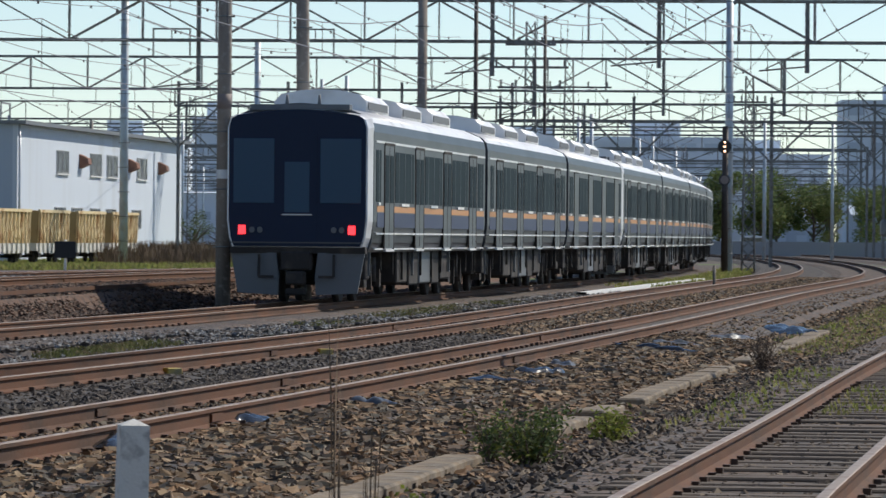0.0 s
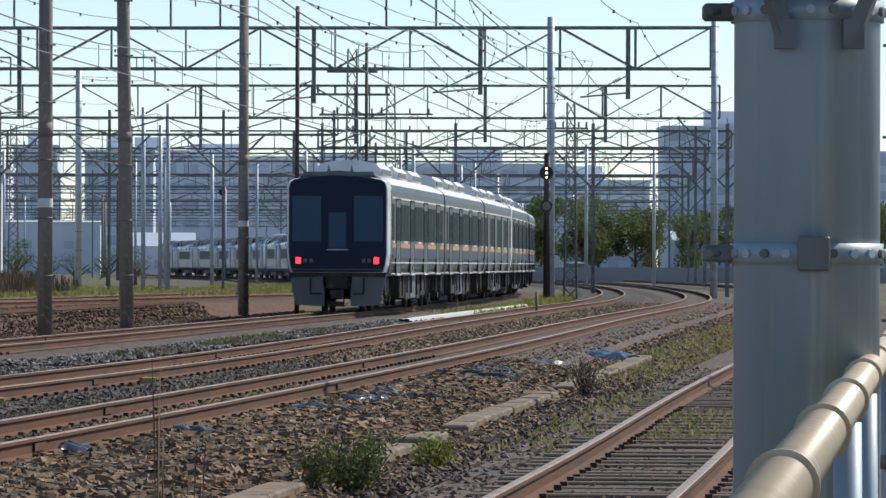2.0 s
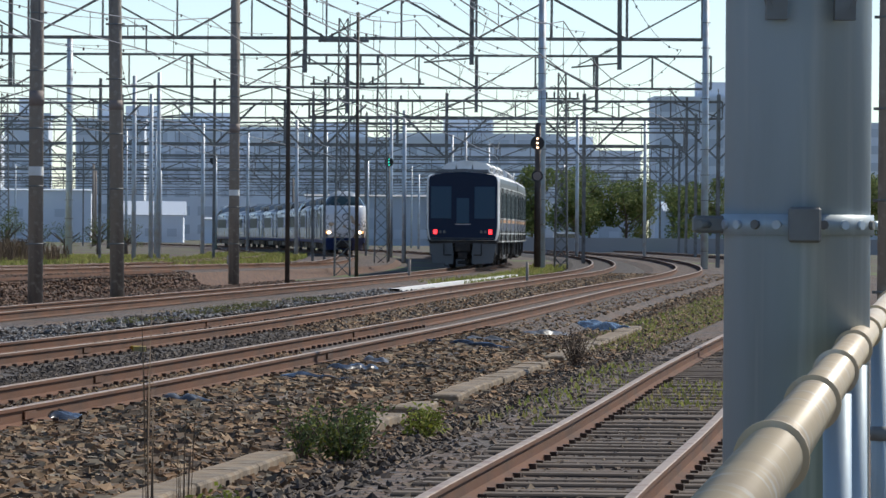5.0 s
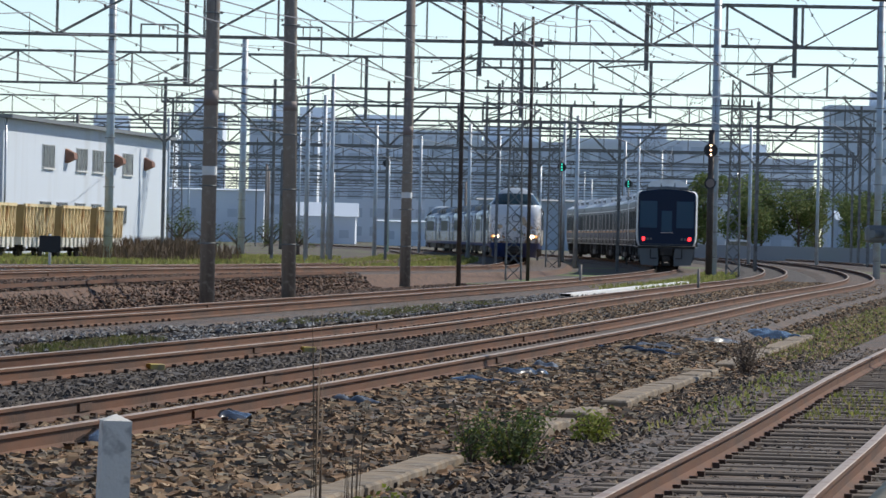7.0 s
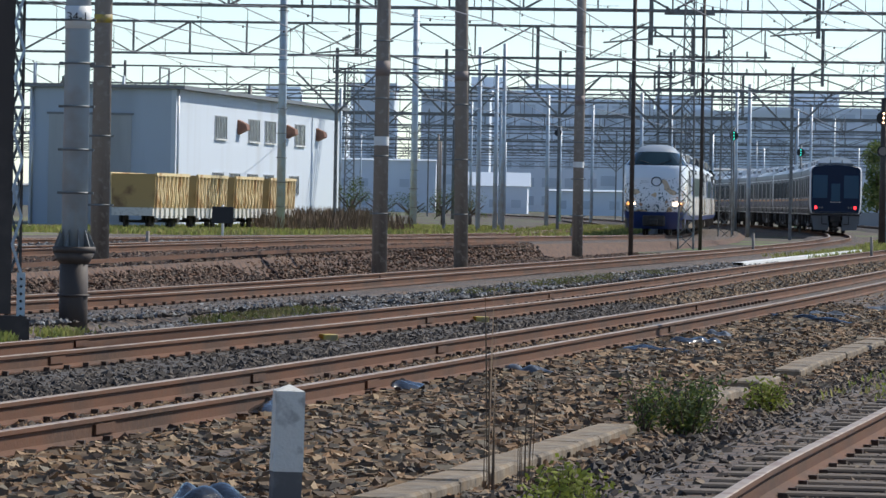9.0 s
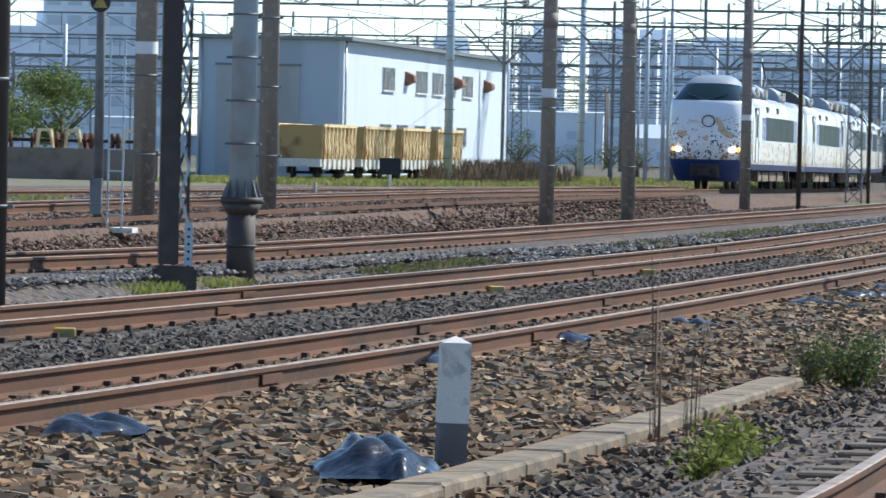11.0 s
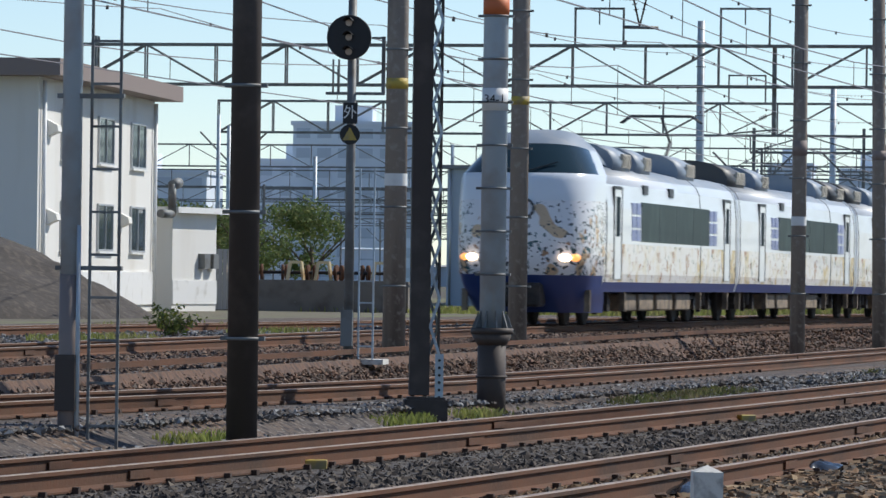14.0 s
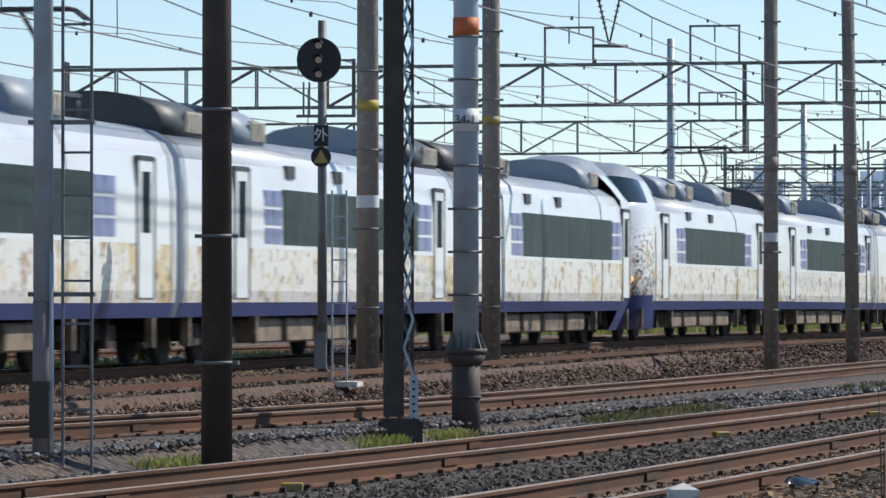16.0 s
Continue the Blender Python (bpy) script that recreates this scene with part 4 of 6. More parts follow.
def run_train(line, cars, road, length):
    for i, (t, turned) in enumerate(cars):
        rows = []
        for s, y in timetable(road):
            a, b = line.run(y, length * i + 3.2), line.run(y, length * (i + 1) - 3.2)
            p, q = Vector((line.at(a), a, line.z(a))), Vector((line.at(b), b, line.z(b)))
            c = (p + q) / 2
            rows.append((s, pose(c.x, c.y, c.z, math.degrees(math.atan2(q.z - p.z, (q - p).length)), 0, -math.degrees(math.atan2(q.x - p.x, q.y - p.y)) + (180 if turned else 0))))
        CARS.append((t, rows))


end_car, mid_car = commuter_car(True), commuter_car(False)
run_train(T3, [(end_car, False), (mid_car, False), (copy_thing(end_car, Matrix()), True), (copy_thing(end_car, Matrix()), False)] + [(copy_thing(mid_car, Matrix()), False) for _ in range(2)] + [(copy_thing(end_car, Matrix()), True)], ROAD_A, 20.0)
lead, mid, tail = express_car(True, False, True), express_car(False), express_car(False, True)
second = copy_thing(lead, Matrix())
run_train(T5, [(lead, False), (mid, False), (tail, False), (second, False)] + [(copy_thing(mid, Matrix()), False) for _ in range(4)] + [(copy_thing(tail, Matrix()), False)], ROAD_B, 20.4)


# ---- poles and masts ----
def bolt_band(bm, z, r, h=.05):
    tube(bm, (0, 0, z - h / 2), (0, 0, z + h / 2), r + .014, n=16)
    box(bm, r, -.03, z - h * .6, r + .06, .03, z + h * .6)
    box(bm, -r - .06, -.03, z - h * .6, -r, .03, z + h * .6)


def concrete_pole(x, y, z0, h, r, marks=(), tag=None, label="weathered brown concrete catenary pole beside the tracks", bands=True, mat="concrete", lean=0.0):
    t = thing("catenary_pole", label, "pole", "catenary poles", pose(x, y, z0, 0, lean, 0))
    bm = bmesh.new()
    tube(bm, (0, 0, -.25), (0, 0, h), r, r * .84, 20)
    part("shaft", bm, mat, t)
    for z, hh, mt in marks:
        bm = bmesh.new()
        rr = r * (1 - .16 * z / h) + .004
        tube(bm, (0, 0, z - hh / 2), (0, 0, z + hh / 2), rr, n=20)
        part("painted_band", bm, mt, t)
    if tag:
        bm = bmesh.new()
        rr = r * (1 - .16 * tag / h) + .006
        tube(bm, (0, 0, tag - .09), (0, 0, tag + .09), rr, n=20, caps=False)
        part("number_tag", bm, "white_paint", t, "small pale number tag")
    if bands:
        z = 1.0
        while z < h:
            bm = bmesh.new()
            bolt_band(bm, z, r * (1 - .16 * z / h), .03)
            part("clamp", bm, "steel", t)
            z += 1.15
    return t


def ladder(parent, x, y, z0, z1, w, mat="galv", pitch=.34):
    bm = bmesh.new()
    for s in (-.5, .5):
        bar(bm, (x + s * w, y, z0), (x + s * w, y, z1), .025)
    l = part("ladder", bm, mat, parent, "narrow steel ladder")
    z = z0 + .2
    while z < z1:
        bm = bmesh.new()
        bar(bm, (x - w / 2, y, z), (x + w / 2, y, z), .022)
        part("rung", bm, mat, l)
        z += pitch
    return l


def lettering(parent, text, x, y, z, size, mat, flip=0):
    cu = bpy.data.curves.new("lettering", "FONT")
    cu.body, cu.size, cu.align_x, cu.align_y, cu.extrude = text, size, "CENTER", "CENTER", .002
    ob = new("lettering", cu)
    bpy.context.view_layer.update()
    me = bpy.data.meshes.new_from_object(ob)
    bpy.data.objects.remove(ob)
    me.materials.clear()
    me.materials.append(M[mat])
    o = new("lettering", me)
    o.parent = parent
    o.matrix_basis = pose(x, y, z, 90, 0, flip)
    return o


concrete_pole(-9.27, 69.4, .2, 10.5, .17, [(3.95, .16, "band_yellow")], 2.55)
concrete_pole(-8.57, 79.7, .2, 10.5, .16, [(4.1, .14, "band_yellow")])
concrete_pole(-4.69, 95.8, .1, 10.2, .152, [(3.9, .3, "roof_brown")], 2.45)
concrete_pole(-3.22, 100.7, .1, 10.2, .15, [(3.9, .2, "roof_brown")], None, lean=-.8)
concrete_pole(-1.17, 150, 0, 9.6, .17, [(4.6, .3, "roof_brown")], 2.6)
concrete_pole(.5, 150, 0, 9.4, .075, mat="dark_steel", bands=False, label="slim dark steel mast beside the tracks")
concrete_pole(-15.7, 225, 0, 13.5, .21, mat="galv", label="grey steel gantry pole at the grass edge")
concrete_pole(-12.5, 297, 0, 13.4, .22, mat="galv", label="grey steel gantry pole in the yard")
concrete_pole(12.3, 219, GROUND, 13.0, .2, mat="galv", label="grey steel gantry pole by the signal")
concrete_pole(19.6, 217, GROUND, 12.9, .17, mat="galv", label="grey steel gantry pole at the siding")
concrete_pole(7.75, 60, GROUND, 10.0, .16, label="brown concrete pole beyond the siding")
concrete_pole(-7.14, 43.1, GROUND + .1, 9, .145, mat="dark_steel", label="black tarred concrete pole in pale ballast")
for x, y, h in ((-7.5, 262, 10.2), (-6.9, 275, 9.6), (-6.3, 268, 10.6), (-4.3, 300, 8.5), (1.6, 310, 9), (8.2, 330, 10), (-19, 330, 9.4), (-25, 380, 10), (-9.4, 390, 10), (-13, 430, 11), (21, 330, 10), (28, 360, 10.4), (34, 300, 9.5), (-2, 400, 10), (5, 440, 11), (15, 400, 10), (-30, 320, 9.5), (-46, 420, 10), (-44, 260, 9.8), (-45.6, 266, 10.6), (-39.5, 262, 8.2), (-36.5, 300, 10), (-34, 330, 10), (-41, 340, 9)):
    concrete_pole(x, y, GROUND, h, .13, mat="galv", bands=False, label="slender grey steel pole in the yard")

yp = random.Random(21)
for k in range(46):
    y = yp.uniform(250, 640)
    x = y * yp.uniform(-.105, .062)
    if abs(x - T5.at(y)) < 2.6 or abs(x - T3.at(y)) < 2.6 or (y < 430 and min(abs(x - q.at(y)) for q in (T1, T2, T6, SIDING)) < 2.4) or (x < -15 and y < 320):
        continue
    concrete_pole(x, y, GROUND, yp.uniform(8, 11.5), yp.choice((.1, .13, .16, .19)), mat=yp.choice(("galv", "galv", "steel", "concrete")), bands=False, label="slender grey pole among the yard tracks")

# steel tube pole with a dark flanged foot
t = thing("catenary_pole", "galvanised tube pole with a dark flanged foot", "pole", "catenary poles", pose(-6.25, 55.4, GROUND + .1))
bm = bmesh.new()
tube(bm, (0, 0, .9), (0, 0, 9.5), .15, .14, 24)
part("shaft", bm, "galv", t)
bm = bmesh.new()
tube(bm, (0, 0, -.2), (0, 0, .95), .17, .165, 24)
tube(bm, (0, 0, .42), (0, 0, .45), .185, n=24)
foot = part("foot", bm, "dark_steel", t, "dark tarred steel foot")
bm = bmesh.new()
tube(bm, (0, 0, .93), (0, 0, 1.0), .25, n=24)
tube(bm, (0, 0, .8), (0, 0, .93), .17, .245, 24)
part("flange", bm, "dark_steel", t)
for k in range(10):
    a = k * math.pi / 5
    bm = bmesh.new()
    v = [bm.verts.new((r * math.cos(a), r * math.sin(a), z)) for r, z in ((.15, 1.0), (.235, 1.0), (.16, 1.2))]
    f = bm.faces.new(v)
    r_ = bmesh.ops.extrude_face_region(bm, geom=[f])
    bmesh.ops.translate(bm, verts=[g for g in r_["geom"] if isinstance(g, bmesh.types.BMVert)], vec=(-.016 * math.sin(a), .016 * math.cos(a), 0))
    bmesh.ops.recalc_face_normals(bm, faces=bm.faces)
    part("gusset", bm, "steel", t)
z = 1.62
while z < 9:
    bm = bmesh.new()
    bolt_band(bm, z, .148, .025)
    part("clamp", bm, "steel", t)
    z += .5
bm = bmesh.new()
tube(bm, (0, 0, 4.62), (0, 0, 4.84), .153, n=24)
part("painted_band", bm, "band_orange", t)
bm = bmesh.new()
tube(bm, (0, 0, 3.52), (0, 0, 3.78), .1535, n=24)
plate = part("number_plate", bm, "white_paint", t)
lettering(plate, "34-1", .01, -.158, 3.65, .14, "black")

# laced channel pole on a concrete foot
t = thing("lattice_pole", "dark steel channel pole with pale lacing bars", "pole", "", pose(-6.485, 51.7, GROUND + .1, 0, 0, 10))
for x in (-.13, .068):
    bm = bmesh.new()
    box(bm, x - (.115 if x < 0 else .011), -.12, .3, x + (.1 if x < 0 else .011), .12, 9.2)
    part("channel", bm, "dark_steel", t)
z, k = .75, 0
while z < 9:
    for yy, o in ((-.13, k % 2), (.13, 1 - k % 2)):
        bm = bmesh.new()
        bar(bm, (-.03 if o else .068, yy, z), (.068 if o else -.03, yy, z + .3), .03, .03)
        part("lacing_bar", bm, "galv", t)
    z += .3
    k += 1
bm = bmesh.new()
box(bm, .03, -.135, .15, .12, -.12, .75)
for k in range(7):
    tube(bm, (.075, -.15, .2 + k * .08), (.075, -.13, .2 + k * .08), .017, n=6, m=1)
part("splice_plate", bm, ["galv", "black"], t)
bm = bmesh.new()
box(bm, -.3, -.2, -.2, .17, .2, .28)
bmesh.ops.bevel(bm, geom=list(bm.edges), offset=.03, segments=2, affect="EDGES")
part("foot", bm, "dark_steel", t)

# mast with a side ladder
t = thing("ladder_mast", "grey steel mast with a slim side ladder", "pole", "", pose(-8.52, 42.0, GROUND + .1))
bm = bmesh.new()
tube(bm, (0, 0, 1.55), (0, 0, 8.5), .092, .085, 16)
part("shaft", bm, "galv", t)
bm = bmesh.new()
tube(bm, (0, 0, -.2), (0, 0, 1.56), .099, .095, 16)
part("lower_shaft", bm, "roof_brown", t, "brown stained lower length")
bm = bmesh.new()
box(bm, -.1, -.14, .35, .08, -.05, .85)
part("junction_box", bm, "dark_steel", t)
bm = bmesh.new()
tube(bm, (.09, -.08, 0), (.09, -.08, 2.0), .02, n=8)
part("conduit", bm, "galv", t)
for z in (1.62, 3.15, 4.7):
    bm = bmesh.new()
    box(bm, -.13, -.05, z - .02, .47, .03, z + .02)
    part("bracket", bm, "steel", t)
ladder(t, .31, -.02, .02, 8.2, .26, "steel", .38)
bm = bmesh.new()
box(bm, -.8, -.5, -.2, .9, .5, .02)
bmesh.ops.bevel(bm, geom=list(bm.edges), offset=.05, segments=2, affect="EDGES")
part("base_slab", bm, "trough", t)


def round_signal(x, y, z0, hz, lit, label, s=1.0, plate=False, disc=False, facing=0):
    """A colour light signal with a round black backboard on a mast."""
    t = thing("railway_signal", label, "signal", "signals", pose(x, y, z0, 0, 0, facing))
    bm = bmesh.new()
    # Disc signal: wide dark mast, also standing in for its pole's unlit left side.
    tube(bm, (0, 0, -.2), (0, 0, hz + (.9 if disc else .55) * s), (.16 if disc else .07) * s, (.13 if disc else .06) * s, 12)
    part("mast", bm, "dark_steel" if disc else "steel", t)
    bm = bmesh.new()
    r = bmesh.ops.create_cone(bm, cap_ends=True, segments=28, radius1=.31 * s, radius2=.31 * s, depth=.06, matrix=Matrix.Translation((-.03 * s, -.1, hz)) @ Matrix.Rotation(math.pi / 2, 4, "X"))
    bmesh.ops.bevel(bm, geom=list(bm.edges), offset=.008, segments=1, affect="EDGES")
    h = part("backboard", bm, "black", t, "round matt black backboard")
    for k, dz in enumerate((.2, 0, -.2)):
        bm = bmesh.new()
        tube(bm, (-.03 * s, -.16, hz + dz * s), (-.03 * s, -.13, hz + dz * s), .045 * s, n=14)
        part("lens", bm, lit, h)
        bm = bmesh.new()
        for a in range(7):
            u = math.radians(20 + a * 23.3)
            w = math.radians(20 + (a + 1) * 23.3) if a < 6 else u
            p, q = (.075 * s * math.cos(u), .075 * s * math.sin(u)), (.075 * s * math.cos(w), .075 * s * math.sin(w))
            if a < 6:
                v = [bm.verts.new((-.03 * s + px, yy, hz + dz * s + pz)) for (px, pz), yy in ((p, -.13), (q, -.13), (q, -.32), (p, -.32))]
                bm.faces.new(v)
        part("hood", bm, "black", h)
    if plate:
        bm = bmesh.new()
        box(bm, -.1, -.12, hz - 1.19, .1, -.09, hz - .9)
        p = part("plate", bm, "black", t, "black plate with a white character")
        lettering(p, "\u5916", 0, -.124, hz - 1.045, .2, "white_paint")
        bm = bmesh.new()
        bmesh.ops.create_cone(bm, cap_ends=True, segments=24, radius1=.14, radius2=.14, depth=.03, matrix=Matrix.Translation((0, -.11, hz - 1.34)) @ Matrix.Rotation(math.pi / 2, 4, "X"))
        p = part("repeater", bm, "black", t)
        bm = bmesh.new()
        v = [bm.verts.new(q) for q in ((-.1, -.13, hz - 1.42), (.1, -.13, hz - 1.42), (0, -.13, hz - 1.24))]
        bm.faces.new(v)
        r = bmesh.ops.extrude_face_region(bm, geom=list(bm.faces))
        bmesh.ops.translate(bm, verts=[g for g in r["geom"] if isinstance(g, bmesh.types.BMVert)], vec=(0, .02, 0))
        part("triangle", bm, "band_yellow", p, "amber triangle")
        bm = bmesh.new()
        for xx in (-.26, -.18):
            bar(bm, (xx, 0, hz - .3), (xx, 0, hz - .75), .025)
        bar(bm, (-.36, 0, hz - .77), (.46, 0, hz - .77), .05, .04)
        bar(bm, (.44, 0, hz - .77), (.44, 0, hz + .02), .05, .04)
        bar(bm, (.28, 0, hz), (.46, 0, hz), .03)
        part("guard_frame", bm, "steel", t)
        ladder(t, .24, 0, 0, hz - 1.8, .2, pitch=.3)
        bm = bmesh.new()
        box(bm, -.3, -.08, -.05, .5, .5, .02)
        part("base_slab", bm, "post_white", t, "thin pale concrete base slab")
        bm = bmesh.new()
        box(bm, -.09, -.14, .2, .07, -.05, .7)
        part("junction_box", bm, "steel", t)
    if disc:
        bm = bmesh.new()
        bmesh.ops.create_cone(bm, cap_ends=True, segments=24, radius1=.26 * s, radius2=.26 * s, depth=.05, matrix=Matrix.Translation((-.03, -.1, hz - 1.5)) @ Matrix.Rotation(math.pi / 2, 4, "X"))
        p = part("repeater", bm, "black", t)
        bm = bmesh.new()
        bmesh.ops.create_cone(bm, cap_ends=True, segments=24, radius1=.19 * s, radius2=.19 * s, depth=.02, matrix=Matrix.Translation((-.03, -.135, hz - 1.5)) @ Matrix.Rotation(math.pi / 2, 4, "X"))
        part("face", bm, "roof_brown", p)
    return t


round_signal(-9.41, 65.7, .17, 4.46, "pale_lens", "railway signal with a round black head and ladder", plate=True)
round_signal(12.05, 217.5, GROUND, 5.85, "signal_white", "lit railway signal with a round black head", 1.02, disc=True)
for x, y, h in ((-4.0, 330, 6.6), (6.4, 262, 5.6), (11.5, 300, 5.2)):
    round_signal(x, y, GROUND, h, "signal_green" if y < 320 else "pale_lens", "distant railway signal in the yard", .8)


def lattice_tower(x, y, z0, h, w, arms):
    t = thing("lattice_mast", "square grey lattice mast with cross arms", "mast", "lattice masts", pose(x, y, z0))
    for a in (-.5, .5):
        for b in (-.5, .5):
            bm = bmesh.new()
            bar(bm, (a * w, b * w, -.2), (a * w * .55, b * w * .55, h), .05)
            part("leg", bm, "steel", t)
    n = int(h / .6)
    for i in range(n):
        z0_, z1_ = i * h / n, (i + 1) * h / n
        k0, k1 = (1 - .45 * z0_ / h) * w / 2, (1 - .45 * z1_ / h) * w / 2
        for b in (-1, 1):
            for c in (-1, 1):
                bm = bmesh.new()
                bar(bm, (-c * k0, b * k0, z0_), (c * k1, b * k1, z1_), .03)
                part("lacing_bar", bm, "steel", t)
    for z, l in arms:
        bm = bmesh.new()
        bar(bm, (-l, 0, z), (l, 0, z), .09)
        for e in (-.9, -.45, .45, .9):
            tube(bm, (e * l, 0, z), (e * l, 0, z + .3), .05, n=6)
        part("cross_arm", bm, "steel", t)
    return t


lattice_tower(2.8, 190, GROUND, 10.2, .62, [(8.4, 1.5), (7.6, 1.3), (9.3, 1.0)])
concrete_pole(3.35, 189, GROUND, 10.4, .075, mat="dark_steel", bands=False, label="slim dark steel mast beside the lattice mast")
lattice_tower(5.7, 250, GROUND, 11.0, .7, [(9.5, 2.2), (8.6, 2.2), (7.4, 1.6)])
lattice_tower(13.4, 222, GROUND, 9.2, .6, [(8.0, .8)])
lattice_tower(-20, 360, GROUND, 12, .8, [(10.5, 1.8)])


# ---- gantries ----
def gantry(y, x0, x1, zb, zt, posts, pitch=3.45, hangers=(), tops=()):
    """A truss beam across the tracks on its own end posts."""
    sl = -.1
    t = thing("gantry", "grey steel truss gantry spanning the railway tracks", "gantry", "gantries", pose(0, y, 0))
    P = lambda x, z, d=0.0: (x, x * sl + d, z)
    planes = (-.3, .3) if y < 300 and zt > 11 else (0.0,)
    for d in planes:
        for z in (zb, zt):
            bm = bmesh.new()
            bar(bm, P(x0, z, d), P(x1, z, d), .13)
            part("chord", bm, "steel", t)
    n = int((x1 - x0) / pitch)
    for i in range(n + 1):
        x = x0 + i * (x1 - x0) / n
        for d in planes:
            bm = bmesh.new()
            bar(bm, P(x, zb, d), P(x, zt, d), .075)
            part("upright", bm, "steel", t)
            if i < n:
                xa = x0 + (i + 1) * (x1 - x0) / n
                bm = bmesh.new()
                a, b = (P(x, zb, d), P(xa, zt, d)) if i % 2 == 0 else (P(x, zt, d), P(xa, zb, d))
                bar(bm, a, b, .07)
                part("diagonal", bm, "steel", t)
    for x in posts:
        bm = bmesh.new()
        for d in (-.3, .3):
            bar(bm, P(x, GROUND - .2, d * 1.4), P(x, zt + .4, d), .14)
        k = 1.2
        while k < zt:
            bar(bm, P(x, k, -.35), P(x, k + .8, .35), .05)
            k += .8
        bar(bm, P(x - 2.2, zb, 0), P(x, zb - 2.2, 0), .1)
        bar(bm, P(x + 2.2, zb, 0), P(x, zb - 2.2, 0), .1)
        part("post", bm, "steel", t)
    for x, l in hangers:
        bm = bmesh.new()
        bar(bm, P(x, zt, 0), P(x, zb - l, 0), .2)
        part("drop_post", bm, "steel", t)
        bm = bmesh.new()
        tube(bm, P(x, zb - l + .3), P(x - 2.2, zb - l + .1), .04, n=6)
        tube(bm, P(x, zb - l + 1.1), P(x - 1.9, zb - l + .2), .03, n=6)
        for k in range(4):
            tube(bm, P(x - .35 - k * .09, zb - l + .95 - k * .045), P(x - .4 - k * .09, zb - l + .93 - k * .045), .09, n=8)
        part("cantilever_arm", bm, "steel", t)
    for x in tops:
        bm = bmesh.new()
        for e in (-1.15, 1.15):
            bar(bm, P(x + e, zt, 0), P(x + e, zt + 1.75, 0), .1)
        bar(bm, P(x - 1.2, zt + 1.75, 0), P(x + 1.2, zt + 1.75, 0), .1)
        tube(bm, P(x, zt + 1.75), P(x, zt + 1.0), .04, n=6)
        part("top_frame", bm, "steel", t)
    return t


gantry(223, -46, 19.8, 10.4, 12.3, (-45,), hangers=((-12.2, 2.3), (1.5, 1.6), (9.2, 1.2), (16, 1.4), (-24, 2.0)), tops=(-20.5, -13.6, -4, 6))
gantry(298, -52, 27, 10.4, 12.4, (-51, 26.6), hangers=((-5, 2), (4.6, 1.6), (12.6, 1.5), (20, 1.5)), tops=(-18, -9))
gantry(385, -80, 34, 10.2, 12.0, (-79, -40, -12, 33), hangers=((-22, 2), (1, 1.8), (10, 1.6)))
gantry(470, -95, 40, 10, 11.8, (-94, -50, -20, 39), 4.0)
gantry(560, -110, 46, 10, 11.8, (-109, -60, -22, 8, 45), 4.0)
gantry(660, -125, 54, 10, 11.8, (-124, -70, -28, 12, 53), 4.5)
gantry(780, -140, 62, 10, 11.8, (-139, -80, -36, 16, 61), 5.0)
gantry(920, -150, 80, 10, 11.8, (-149, -90, -40, 20, 79), 6.0)
gantry(1080, -160, 100, 10, 11.8, (-159, -100, -50, 0, 40, 99), 7.0)
for yb, xa, xb, zb in ((255, -15.2, 3, 8.2), (258, 2, 24, 7.6), (340, -40, 30, 8.6), (425, -70, 36, 8.2), (515, -80, 40, 8.0), (610, -90, 45, 7.8), (720, -100, 55, 8.6), (850, -110, 70, 8)):
    gantry(yb, xa, xb, zb, zb + .9, (xa + .2, (xa * 2 + xb) / 3, (xa + 2 * xb) / 3, xb - .2), 2.6)


# ---- overhead wires ----
def strand(bm, pts, r=.012):
    """One wire through points, as a three-sided tube."""
    last = None
    for p in pts:
        row = [bm.verts.new((p[0] + r * dx, p[1], p[2] + r * dz)) for dx, dz in ((0, 1.2), (-1, -.6), (1, -.6))]
        if last:
            for i in range(3):
                bm.faces.new((last[i], last[(i + 1) % 3], row[(i + 1) % 3], row[i]))
        last = row


def wire_run(line, zc, zm, label, y0=15, y1=430, side=0.0, span=48.0, drops=True):
    """A contact wire with its sagging carrier and droppers over a track."""
    t = thing("overhead_wire", label, "wire", "overhead wires")
    bm = bmesh.new()
    y = y0
    pts = []
    while y < y1:
        k = ((y - y0) % span) / span
        x, yy = line.off(y, side + .22 * (1 if int((y - y0) / span) % 2 else -1) * (1 - 2 * k))
        pts.append((Vector((x, yy, zc)), Vector((x, yy, zm - 0.75 * 4 * k * (1 - k)))))
        y += span / 8
    strand(bm, [a for a, _ in pts])
    part("contact_wire", bm, "wire", t)
    bm = bmesh.new()
    strand(bm, [b for _, b in pts])
    part("carrier_wire", bm, "wire", t)
    if drops:
        for a, b in pts:
            bm = bmesh.new()
            bar(bm, a, b, .014)
            part("dropper", bm, "wire", t)
    return t


for ln in (T1, T2, T3, T5, T6, SIDING):
    wire_run(ln, 5.15, 6.3, "thin dark contact wire and carrier above the track")


